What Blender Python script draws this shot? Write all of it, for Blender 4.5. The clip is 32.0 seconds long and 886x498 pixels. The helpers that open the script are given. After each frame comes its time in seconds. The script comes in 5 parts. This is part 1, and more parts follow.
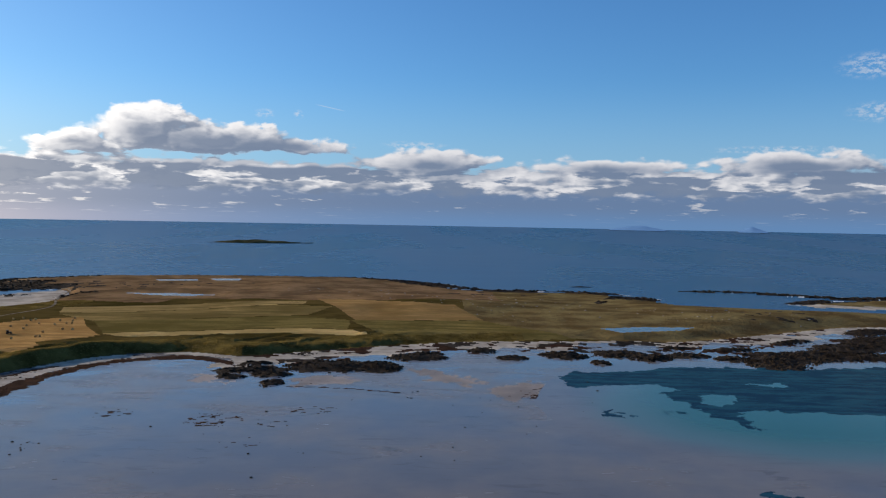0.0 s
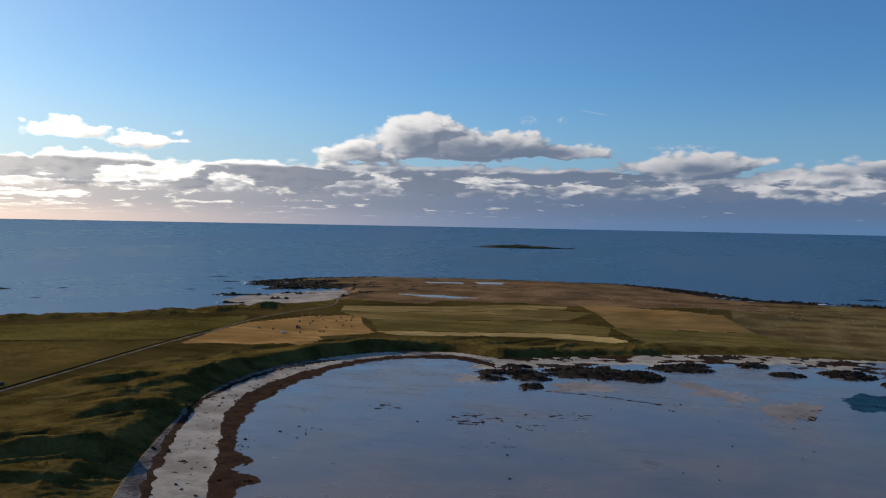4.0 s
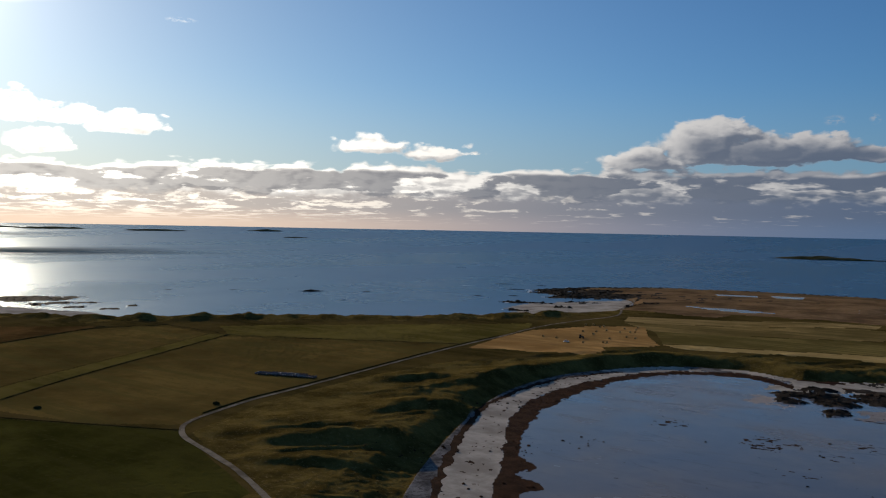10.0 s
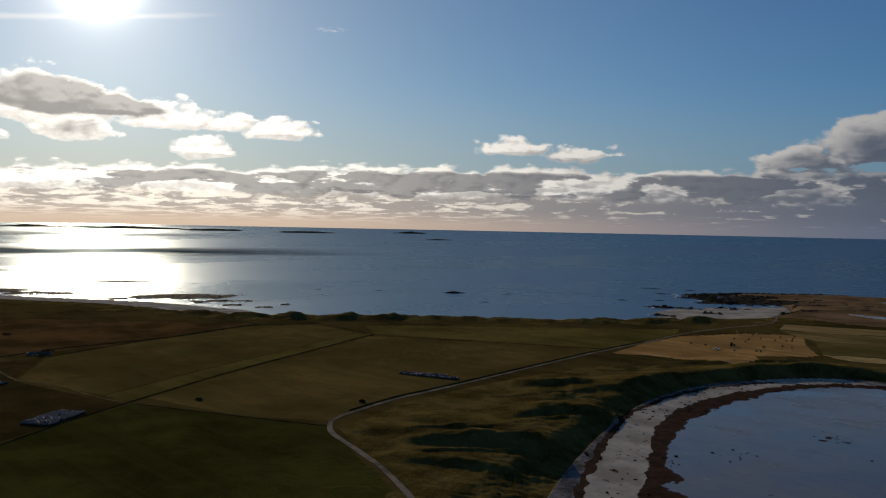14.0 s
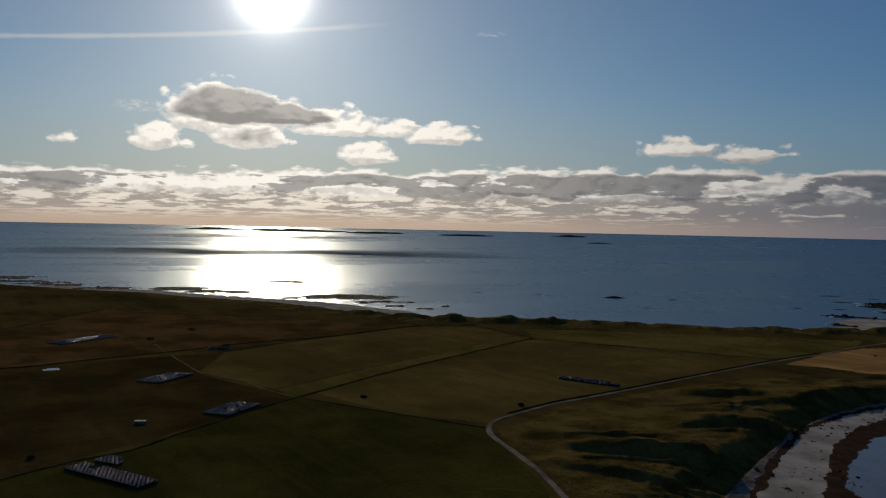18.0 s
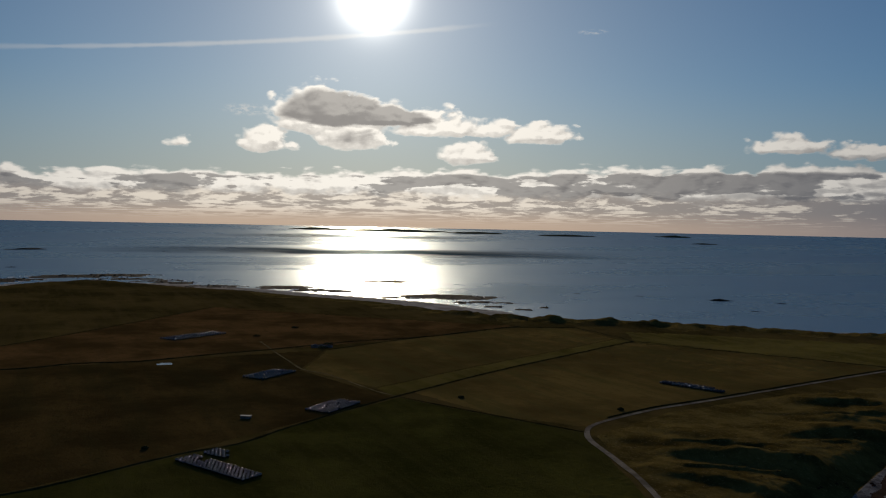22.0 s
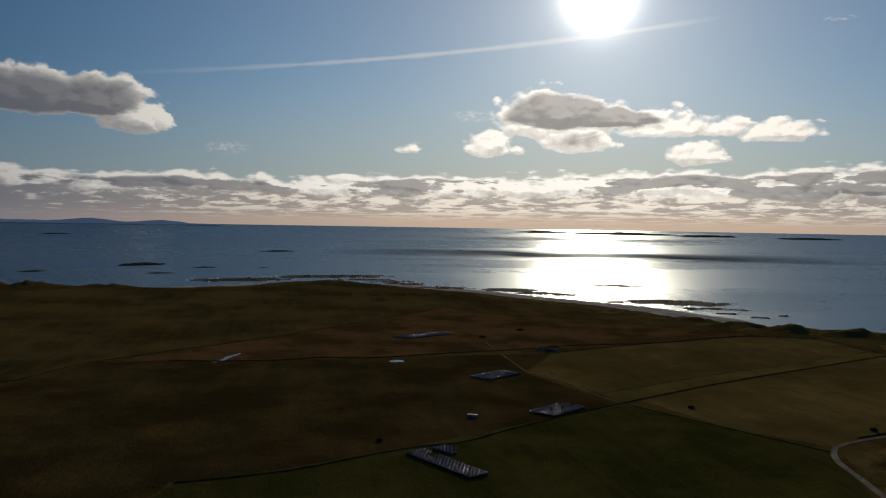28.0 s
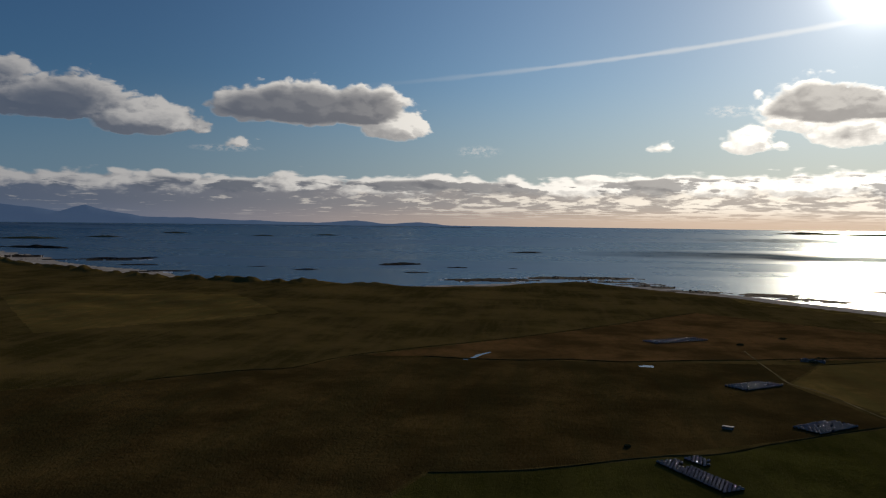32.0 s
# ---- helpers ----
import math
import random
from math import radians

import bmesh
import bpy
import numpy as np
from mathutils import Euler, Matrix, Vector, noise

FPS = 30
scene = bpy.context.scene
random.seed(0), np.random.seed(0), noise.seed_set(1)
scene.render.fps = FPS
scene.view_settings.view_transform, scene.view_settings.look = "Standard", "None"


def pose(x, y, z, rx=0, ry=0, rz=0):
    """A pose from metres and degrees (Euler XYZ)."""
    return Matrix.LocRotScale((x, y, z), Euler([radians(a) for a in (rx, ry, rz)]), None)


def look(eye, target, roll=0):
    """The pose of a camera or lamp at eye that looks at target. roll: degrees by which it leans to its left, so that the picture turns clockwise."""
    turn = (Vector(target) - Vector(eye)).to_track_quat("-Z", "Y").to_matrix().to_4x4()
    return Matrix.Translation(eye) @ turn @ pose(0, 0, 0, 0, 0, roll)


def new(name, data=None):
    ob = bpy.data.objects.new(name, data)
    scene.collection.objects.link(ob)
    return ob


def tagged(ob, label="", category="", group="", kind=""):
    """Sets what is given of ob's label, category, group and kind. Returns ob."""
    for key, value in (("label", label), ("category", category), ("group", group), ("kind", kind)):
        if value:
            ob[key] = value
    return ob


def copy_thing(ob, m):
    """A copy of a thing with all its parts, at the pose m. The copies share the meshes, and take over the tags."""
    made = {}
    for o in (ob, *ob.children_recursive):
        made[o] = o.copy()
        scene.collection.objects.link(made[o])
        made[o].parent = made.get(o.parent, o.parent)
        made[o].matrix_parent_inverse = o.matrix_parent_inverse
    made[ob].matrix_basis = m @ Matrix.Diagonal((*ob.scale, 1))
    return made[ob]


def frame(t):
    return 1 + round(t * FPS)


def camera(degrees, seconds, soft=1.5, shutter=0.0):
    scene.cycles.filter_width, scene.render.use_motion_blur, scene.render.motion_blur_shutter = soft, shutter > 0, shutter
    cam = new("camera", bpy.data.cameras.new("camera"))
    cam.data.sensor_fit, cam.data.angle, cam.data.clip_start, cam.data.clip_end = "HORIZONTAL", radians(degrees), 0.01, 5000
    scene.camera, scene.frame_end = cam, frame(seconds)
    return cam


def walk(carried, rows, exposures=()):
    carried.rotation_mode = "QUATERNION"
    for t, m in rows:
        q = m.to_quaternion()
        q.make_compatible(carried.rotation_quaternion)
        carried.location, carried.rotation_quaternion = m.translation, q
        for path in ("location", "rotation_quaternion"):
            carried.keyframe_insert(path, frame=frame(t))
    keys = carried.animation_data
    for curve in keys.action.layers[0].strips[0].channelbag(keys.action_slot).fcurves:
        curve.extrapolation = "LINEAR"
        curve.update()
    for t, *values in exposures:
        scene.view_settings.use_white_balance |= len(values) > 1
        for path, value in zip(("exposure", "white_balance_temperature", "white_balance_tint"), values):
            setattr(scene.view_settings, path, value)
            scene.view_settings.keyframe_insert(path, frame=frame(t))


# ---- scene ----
# A tidal bay, dune pasture and rocky coast seen from a drone that turns on the spot.
# +y is the first view's direction, -x lies towards the sun and the open sea.
cam = camera(55.28, 32.0, soft=1.15)
PATH = [
    (0, pose(-0.00, 0.00, 85.00, 88.157, -1.017, 0.033)),
    (0.5, pose(0.12, 0.25, 84.98, 88.143, -1.042, 2.431)),
    (1, pose(0.01, 0.01, 84.95, 88.124, -1.059, 4.926)),
    (1.5, pose(0.06, 0.07, 84.97, 88.134, -1.072, 7.384)),
    (2, pose(0.25, 0.06, 85.06, 88.151, -1.093, 9.747)),
    (2.5, pose(0.45, 0.04, 85.15, 88.163, -1.086, 11.874)),
    (3, pose(0.50, 0.05, 85.22, 88.189, -1.088, 13.784)),
    (3.5, pose(0.54, 0.19, 85.26, 88.192, -1.108, 15.697)),
    (5.5, pose(0.28, 0.39, 85.49, 88.278, -1.116, 23.434)),
    (6, pose(0.13, 0.26, 85.54, 88.286, -1.126, 25.299)),
    (6.5, pose(0.11, 0.18, 85.59, 88.292, -1.139, 27.007)),
    (7, pose(0.08, 0.22, 85.61, 88.302, -1.151, 28.727)),
    (7.5, pose(-0.16, 0.64, 85.64, 88.319, -1.156, 30.191)),
    (8, pose(-0.18, 0.61, 85.66, 88.358, -1.162, 31.628)),
    (8.5, pose(-0.17, 0.53, 85.70, 88.396, -1.164, 33.090)),
    (9, pose(0.04, 0.38, 85.73, 88.414, -1.142, 34.597)),
    (9.5, pose(0.13, 0.24, 85.80, 88.418, -1.127, 35.774)),
    (10, pose(0.24, 0.22, 85.90, 88.445, -1.103, 36.669)),
    (10.5, pose(-0.02, 0.26, 85.93, 88.460, -1.081, 37.596)),
    (11, pose(-0.24, 0.72, 85.93, 88.467, -1.076, 38.649)),
    (11.5, pose(-0.27, 0.69, 85.94, 88.439, -1.087, 39.694)),
    (12, pose(-0.27, 0.51, 85.95, 88.432, -1.102, 40.728)),
    (12.5, pose(-0.45, 0.92, 85.95, 88.434, -1.112, 41.935)),
    (13, pose(-0.66, 1.00, 85.99, 88.430, -1.125, 43.018)),
    (13.5, pose(-0.75, 0.89, 86.05, 88.426, -1.137, 44.293)),
    (14, pose(-0.50, 0.74, 86.08, 88.420, -1.134, 46.276)),
    (14.5, pose(-0.45, 0.84, 86.06, 88.413, -1.130, 48.036)),
    (16.5, pose(-0.46, 0.42, 85.87, 88.422, -1.177, 53.987)),
    (17, pose(-0.54, 0.42, 85.94, 88.438, -1.188, 55.036)),
    (17.5, pose(-0.59, 0.59, 86.04, 88.443, -1.188, 56.045)),
    (18, pose(-0.70, 0.30, 86.15, 88.427, -1.183, 57.004)),
    (18.5, pose(-0.77, 0.35, 86.22, 88.390, -1.188, 58.217)),
    (19, pose(-0.70, 0.37, 86.33, 88.372, -1.179, 59.021)),
    (19.5, pose(-0.50, 0.60, 86.36, 88.373, -1.166, 60.029)),
    (20, pose(-0.59, 0.56, 86.39, 88.358, -1.144, 60.993)),
    (20.5, pose(-0.78, 0.46, 86.43, 88.336, -1.134, 61.937)),
    (21, pose(-0.58, 0.40, 86.53, 88.310, -1.142, 62.913)),
    (21.5, pose(-0.37, 0.65, 86.63, 88.305, -1.166, 63.555)),
    (22, pose(-0.43, 0.94, 86.69, 88.299, -1.175, 63.729)),
    (22.5, pose(-0.48, 0.90, 86.69, 88.290, -1.168, 64.102)),
    (23, pose(-0.46, 0.91, 86.67, 88.286, -1.173, 65.440)),
    (23.5, pose(-0.53, 0.90, 86.65, 88.293, -1.172, 66.823)),
    (24, pose(-0.50, 0.82, 86.63, 88.299, -1.143, 68.166)),
    (24.5, pose(-0.39, 0.82, 86.63, 88.310, -1.112, 69.500)),
    (25, pose(-0.40, 1.10, 86.58, 88.297, -1.088, 70.849)),
    (25.5, pose(-0.63, 1.15, 86.56, 88.285, -1.063, 72.168)),
    (27.5, pose(-0.98, 0.51, 86.66, 88.258, -0.954, 77.089)),
    (28, pose(-0.79, 0.58, 86.65, 88.245, -0.935, 78.822)),
    (28.5, pose(-0.96, 0.84, 86.65, 88.222, -0.926, 80.868)),
    (29, pose(-1.04, 0.88, 86.62, 88.192, -0.909, 83.047)),
    (29.5, pose(-1.05, 0.92, 86.61, 88.175, -0.887, 85.191)),
    (30, pose(-0.89, 0.93, 86.61, 88.158, -0.855, 87.518)),
    (30.5, pose(-0.65, 0.66, 86.60, 88.135, -0.833, 90.095)),
    (31, pose(-0.40, 0.71, 86.63, 88.115, -0.820, 92.242)),
    (31.5, pose(-0.28, 0.72, 86.65, 88.101, -0.784, 94.015)),
    (32, pose(-0.65, 0.79, 86.69, 88.115, -0.733, 95.549)),
]
EXPOSURE = [
    (0, 0.12),
    (3, -0.1),
    (6, -0.4),
    (9, -0.65),
    (11, -0.82),
    (14, -1.25),
    (17, -1.6),
    (21, -1.66),
    (25, -1.62),
    (28, -1.55),
    (32, -1.25),
]
walk(cam, PATH, EXPOSURE)

# ---------------------------------------------------------------- light
SUN_AZ, SUN_EL = 68.7, 14.9
SUN_DIR = Vector((-math.sin(radians(SUN_AZ)) * math.cos(radians(SUN_EL)),
                  math.cos(radians(SUN_AZ)) * math.cos(radians(SUN_EL)), math.sin(radians(SUN_EL))))
sun = new("sun", bpy.data.lights.new("sun", "SUN"))
sun.data.energy, sun.data.angle, sun.data.color = 4.7, radians(0.53), (1.0, 0.83, 0.62)
sun.matrix_world = look(SUN_DIR * 3000, (0, 0, 0))


class Tree:
    """A short hand for node trees: every call adds one node and gives its first output."""

    def __init__(self, tree):
        self.t = tree
        self.t.nodes.clear()

    def node(self, kind):
        return self.t.nodes.new(kind)

    def put(self, socket, value):
        if isinstance(value, bpy.types.NodeSocket):
            self.t.links.new(value, socket)
        elif isinstance(value, (tuple, list)) and len(value) == 3 and socket.type == "RGBA":
            socket.default_value = (*value, 1)
        else:
            socket.default_value = value

    def m(self, op, a, b=0.0, c=0.0, clamp=False):
        n = self.node("ShaderNodeMath")
        n.operation, n.use_clamp = op, clamp
        for s, v in zip(n.inputs, (a, b, c)):
            self.put(s, v)
        return n.outputs[0]

    def step(self, x, lo, hi, to_lo=0.0, to_hi=1.0, smooth=True):
        n = self.node("ShaderNodeMapRange")
        n.interpolation_type = "SMOOTHSTEP" if smooth else "LINEAR"
        for s, v in zip(n.inputs, (x, lo, hi, to_lo, to_hi)):
            self.put(s, v)
        return n.outputs[0]

    def mix(self, f, a, b, blend="MIX"):
        n = self.node("ShaderNodeMix")
        n.data_type, n.blend_type = "RGBA", blend
        self.put(n.inputs[0], f), self.put(n.inputs[6], a), self.put(n.inputs[7], b)
        return n.outputs[2]

    def vec(self, x, y, z=0.0):
        n = self.node("ShaderNodeCombineXYZ")
        for s, v in zip(n.inputs, (x, y, z)):
            self.put(s, v)
        return n.outputs[0]

    def noise(self, where, scale, detail=4.0, rough=0.55, distortion=0.0):
        n = self.node("ShaderNodeTexNoise")
        self.put(n.inputs["Vector"], where)
        n.inputs["Scale"].default_value, n.inputs["Detail"].default_value = scale, detail
        n.inputs["Roughness"].default_value, n.inputs["Distortion"].default_value = rough, distortion
        return n.outputs[0]

    def mapped(self, where, turn=0.0, scale=(1, 1, 1)):
        n = self.node("ShaderNodeMapping")
        self.put(n.inputs[0], where)
        n.inputs["Rotation"].default_value = (0, 0, radians(turn))
        n.inputs["Scale"].default_value = scale
        return n.outputs[0]


# Clouds: (azimuth, elevation, half width, half height, thickness) of each heap, in degrees.
TOWER_HEAPS = [(19.6, 5.3, 3.2, 1.75, 0.5), (18.6, 6.2, 2.2, 1.1, 0.2), (15.2, 4.9, 5.6, 1.35, 0.6), (11.6, 4.75, 5.2, 0.85, 0.7), (23.6, 4.5, 3.4, 0.9, 0.4),
               (1.0, 3.8, 4.6, 1.05, 0.5), (-10.9, 3.6, 6.4, 0.75, 0.5), (-22.5, 3.8, 5.4, 0.9, 0.6), (41.9, 5.2, 2.2, 0.8, 0.1), (37.4, 4.8, 2.4, 0.6, 0.1)]
SUN_HEAPS = [(71.2, 7.15, 4.2, 2.0, 1.0), (67.6, 6.9, 3.4, 1.15, 0.9), (75.6, 5.2, 1.8, 1.05, 0.0), (70.0, 5.6, 2.5, 1.25, 0.25), (73.0, 6.5, 2.2, 0.95, 0.0),
             (63.2, 6.3, 5.0, 0.8, 0.0), (57.3, 5.95, 2.5, 0.9, 0.1), (65.4, 7.2, 2.2, 0.75, 0.0), (62.1, 4.6, 2.0, 0.8, 0.0), (80.9, 4.97, 0.9, 0.42, 0.0)]
WEST_HEAPS = [(105.2, 7.15, 5.4, 2.0, 1.0), (101.4, 7.2, 4.0, 1.95, 0.9), (108.4, 7.2, 2.6, 1.6, 0.8), (98.8, 6.2, 2.4, 1.6, 0.0), (109.1, 4.95, 0.9, 0.45, 0.0),
              (119.8, 7.0, 4.4, 1.9, 0.7), (115.0, 6.1, 3.8, 1.45, 0.2), (126.0, 8.0, 5.0, 2.0, 0.7)]
WISPS = [(93.2, 4.7, 1.9, 0.5), (77.0, 7.2, 1.8, 0.5), (54.0, 12.7, 1.2, 0.2), (12.0, 6.9, 0.8, 0.4), (9.8, 6.9, 0.4, 0.4), (-26.8, 9.8, 2.6, 1.0), (-27.4, 7.05, 2.6, 0.8),
         (-21.0, 4.9, 4.5, 0.3), (2.0, 5.1, 2.6, 0.35), (110.0, 4.6, 3.0, 0.3)]


def heap_group():
    """The clouds' outline (over 0 inside) and how thick they are (0 to 1) at an azimuth and elevation."""
    g = bpy.data.node_groups.new("cloud_heaps", "ShaderNodeTree")
    for name, way in (("az", "INPUT"), ("el", "INPUT"), ("cover", "OUTPUT"), ("thick", "OUTPUT")):
        g.interface.new_socket(name, in_out=way, socket_type="NodeSocketFloat")
    t = Tree(g)
    gi, go = t.node("NodeGroupInput"), t.node("NodeGroupOutput")
    az, el = gi.outputs[0], gi.outputs[1]
    low = t.step(el, 4.7, 3.9)
    flat = t.vec(t.m("MULTIPLY", az, 0.8), t.m("MULTIPLY", el, 1.35))
    long = t.vec(t.m("MULTIPLY", az, 0.5), t.m("MULTIPLY", el, 1.9), 3.0)
    billow = t.m("SUBTRACT", t.noise(flat, 0.62, 9.0, 0.57, 0.25), 0.5)
    bank_billow = t.m("SUBTRACT", t.noise(long, 0.62, 9.0, 0.57, 0.25), 0.5)
    # rounded heads, like those of a cauliflower
    cell = t.node("ShaderNodeTexVoronoi")
    cell.feature = "SMOOTH_F1"
    cell.inputs["Scale"].default_value, cell.inputs["Smoothness"].default_value, cell.inputs["Detail"].default_value = 0.95, 0.35, 1.5
    t.put(cell.inputs["Vector"], t.vec(t.m("MULTIPLY_ADD", billow, 0.9, t.m("MULTIPLY", az, 0.75)), t.m("MULTIPLY_ADD", bank_billow, 0.9, t.m("MULTIPLY", el, 1.25))))
    heads = t.m("SUBTRACT", 0.55, cell.outputs["Distance"])
    wa = t.m("MULTIPLY_ADD", billow, 1.6, az)
    we = t.m("MULTIPLY_ADD", bank_billow, 0.7, el)
    best, thick = None, None
    for a, e, ra, re, deep in TOWER_HEAPS + SUN_HEAPS + WEST_HEAPS:
        dx = t.m("MULTIPLY", t.m("SUBTRACT", wa, a), 1 / ra)
        dy = t.m("MULTIPLY", t.m("SUBTRACT", we, e), 1 / re)
        dy = t.m("MAXIMUM", dy, t.m("MULTIPLY", dy, -1.7 if deep < 0.8 else -2.2))
        d = t.m("SUBTRACT", 1.0, t.m("SQRT", t.m("MULTIPLY_ADD", dx, dx, t.m("MULTIPLY", dy, dy))))
        body = t.m("MULTIPLY", d, min(re, 1.3) * 1.3)
        best = body if best is None else t.m("SMOOTH_MAX", best, body, 0.2)
        if deep:
            d = t.m("MULTIPLY", d, deep)
            thick = d if thick is None else t.m("MAXIMUM", thick, d)
    # the long bank over the horizon, lower towards the evening side
    swell = t.m("SUBTRACT", t.noise(t.vec(az, 7.3), 0.13, 3.0, 0.6), 0.5)
    top = t.m("ADD", t.step(az, 45.0, 95.0, 3.85, 2.95), t.m("MULTIPLY", swell, 1.3))
    bank = t.m("MULTIPLY", t.m("SUBTRACT", top, el), 0.95)
    core = t.noise(t.vec(t.m("MULTIPLY", az, 0.24), t.m("MULTIPLY", el, 0.95), 4.0), 0.8, 4.0, 0.5)
    heavy = t.step(core, 0.40, 0.58, 0.75, 2.0)
    best = t.m("SMOOTH_MAX", best, t.m("MINIMUM", bank, heavy), 0.2)
    within = t.m("MULTIPLY", t.step(bank, 0.1, 0.55), t.step(t.m("MULTIPLY_ADD", bank_billow, 0.75, core), 0.42, 0.60))
    thick = t.m("MAXIMUM", thick, t.m("MULTIPLY", within, 0.62))
    rough = t.m("ADD", t.m("MULTIPLY", billow, t.m("SUBTRACT", 1.0, low)), t.m("MULTIPLY", bank_billow, low))
    cover = t.m("ADD", t.m("MULTIPLY_ADD", rough, 2.0, t.m("MULTIPLY_ADD", best, 1.25, 0.34)), t.m("MULTIPLY", heads, 0.75))
    t.put(go.inputs[0], cover)
    t.put(go.inputs[1], t.m("ADD", thick, t.m("MULTIPLY_ADD", rough, 0.45, t.m("MULTIPLY", heads, 0.12))))
    return g


def make_world():
    world = bpy.data.worlds.new("sky")
    scene.world = world
    world.use_nodes = True
    t = Tree(world.node_tree)
    way = t.node("ShaderNodeTexCoord").outputs["Generated"]
    sep = t.node("ShaderNodeSeparateXYZ")
    t.put(sep.inputs[0], way)
    x, y, z = sep.outputs
    az = t.m("MULTIPLY", t.m("ARCTAN2", t.m("MULTIPLY", x, -1.0), y), 180 / math.pi)
    el = t.m("MULTIPLY", t.m("ARCSINE", z), 180 / math.pi)
    sky = t.node("ShaderNodeTexSky")
    sky.sky_type, sky.sun_disc = "NISHITA", False
    sky.sun_elevation, sky.sun_rotation = radians(SUN_EL), radians(-SUN_AZ)
    sky.altitude, sky.air_density, sky.dust_density, sky.ozone_density = 90, 1.0, 0.15, 4.0
    dot = t.node("ShaderNodeVectorMath")
    dot.operation = "DOT_PRODUCT"
    t.put(dot.inputs[0], way)
    dot.inputs[1].default_value = SUN_DIR
    off = t.m("MULTIPLY", t.m("ARCCOSINE", t.m("MINIMUM", dot.outputs["Value"], 0.999999)), 180 / math.pi)

    def bell(width, power=2.0):
        return t.m("POWER", 2.718, t.m("MULTIPLY", t.m("POWER", t.m("MULTIPLY", off, 1 / width), power), -1.0))

    near = bell(36.0, 2.4)
    blue = t.mix(1.0, sky.outputs[0], t.mix(bell(38.0), SKY_TINT, SKY_TINT_SUN), "MULTIPLY")
    blue = t.mix(t.step(az, 84.0, 118.0, 0.0, 0.42), blue, (0.02, 0.045, 0.085))
    blue = t.mix(t.step(el, 10.0, 1.5, 0.0, 0.6), blue, t.mix(near, (0.26, 0.42, 0.63), (0.95, 0.98, 0.96)))
    shade = t.mix(near, (0.150, 0.205, 0.310), (0.46, 0.425, 0.41))
    bright = t.mix(near, (0.68, 0.68, 0.71), (2.95, 2.78, 2.5))
    deep = t.mix(near, (0.125, 0.195, 0.330), (1.15, 0.99, 0.84))
    foil = t.mix(near, (0.55, 0.56, 0.60), (2.75, 2.45, 2.05))
    hazy = t.mix(near, (0.115, 0.225, 0.42), (1.75, 1.28, 0.90))
    # single heaps, lit from the sun's side
    group = heap_group()

    def cover(a, e):
        n = t.node("ShaderNodeGroup")
        n.node_tree = group
        t.put(n.inputs[0], a), t.put(n.inputs[1], e)
        return n.outputs

    here, thick = cover(az, el)
    side = t.m("MULTIPLY", t.m("MINIMUM", t.m("MAXIMUM", t.m("SUBTRACT", SUN_AZ, az), -30.0), 30.0), 0.012)
    there = cover(t.m("ADD", az, side), t.m("ADD", el, 0.28))[0]
    beyond = cover(t.m("MULTIPLY_ADD", side, 3.0, az), t.m("ADD", el, 0.85))[0]
    fluff = t.m("SUBTRACT", t.noise(t.vec(az, t.m("MULTIPLY", el, 1.3), 2.0), 0.9, 6.0, 0.6), 0.5)
    # lit from the side: bright shoulders, grey hollows and undersides
    fine = t.step(t.m("SUBTRACT", here, there), -0.25, 0.5)
    broad = t.step(t.m("SUBTRACT", here, beyond), -0.35, 1.15)
    sidelit = t.m("MULTIPLY", t.m("MULTIPLY_ADD", fine, 0.42, t.m("MULTIPLY", broad, 0.58)), t.step(thick, 0.04, 0.46, 1.0, 0.03))
    sidelit = t.m("MAXIMUM", sidelit, t.m("MULTIPLY", t.step(here, 0.35, 0.05), 0.35))
    # towards the sun the thin parts shine through and the thick ones stay grey
    backlit = t.m("MULTIPLY", t.step(thick, 0.02, 0.26, 1.0, 0.10), t.m("MULTIPLY_ADD", fluff, 1.1, t.m("MULTIPLY_ADD", fine, 0.35, 0.66)))
    backlit = t.m("MAXIMUM", t.m("MULTIPLY_ADD", fine, 0.16, backlit), t.m("MULTIPLY", t.step(here, 0.50, 0.10), 0.95))
    facing = bell(37.0, 3.0)
    lit = t.m("ADD", t.m("MULTIPLY", sidelit, t.m("SUBTRACT", 1.0, facing)), t.m("MULTIPLY", backlit, facing), clamp=True)
    # thin veil and trails
    wisp = None
    for a, e, ra, re in WISPS:
        dx = t.m("MULTIPLY", t.m("SUBTRACT", az, a), 1 / ra)
        dy = t.m("MULTIPLY", t.m("SUBTRACT", el, e), 1 / re)
        d = t.m("SUBTRACT", 1.0, t.m("SQRT", t.m("MULTIPLY_ADD", dx, dx, t.m("MULTIPLY", dy, dy))))
        wisp = d if wisp is None else t.m("MAXIMUM", wisp, d)
    fray = t.noise(t.vec(az, t.m("MULTIPLY", el, 1.8)), 2.2, 5.0, 0.65)
    wisp = t.m("MULTIPLY", t.step(wisp, 0.0, 0.7), t.step(fray, 0.42, 0.62))
    line = t.m("ABSOLUTE", t.m("SUBTRACT", el, t.m("MULTIPLY_ADD", t.m("SUBTRACT", az, 72.0), -0.107, 12.02)))
    width = t.m("MULTIPLY_ADD", t.noise(t.vec(az, 1.0), 0.5, 3.0), 0.4, 0.02)
    line = t.m("MULTIPLY", t.step(t.m("DIVIDE", line, width), 1.0, 0.1),
               t.m("MULTIPLY", t.step(az, 104.0, 80.0), t.step(az, 60.0, 66.0)))
    short = t.m("ABSOLUTE", t.m("SUBTRACT", el, t.m("MULTIPLY_ADD", t.m("SUBTRACT", az, 7.0), 0.19, 7.3)))
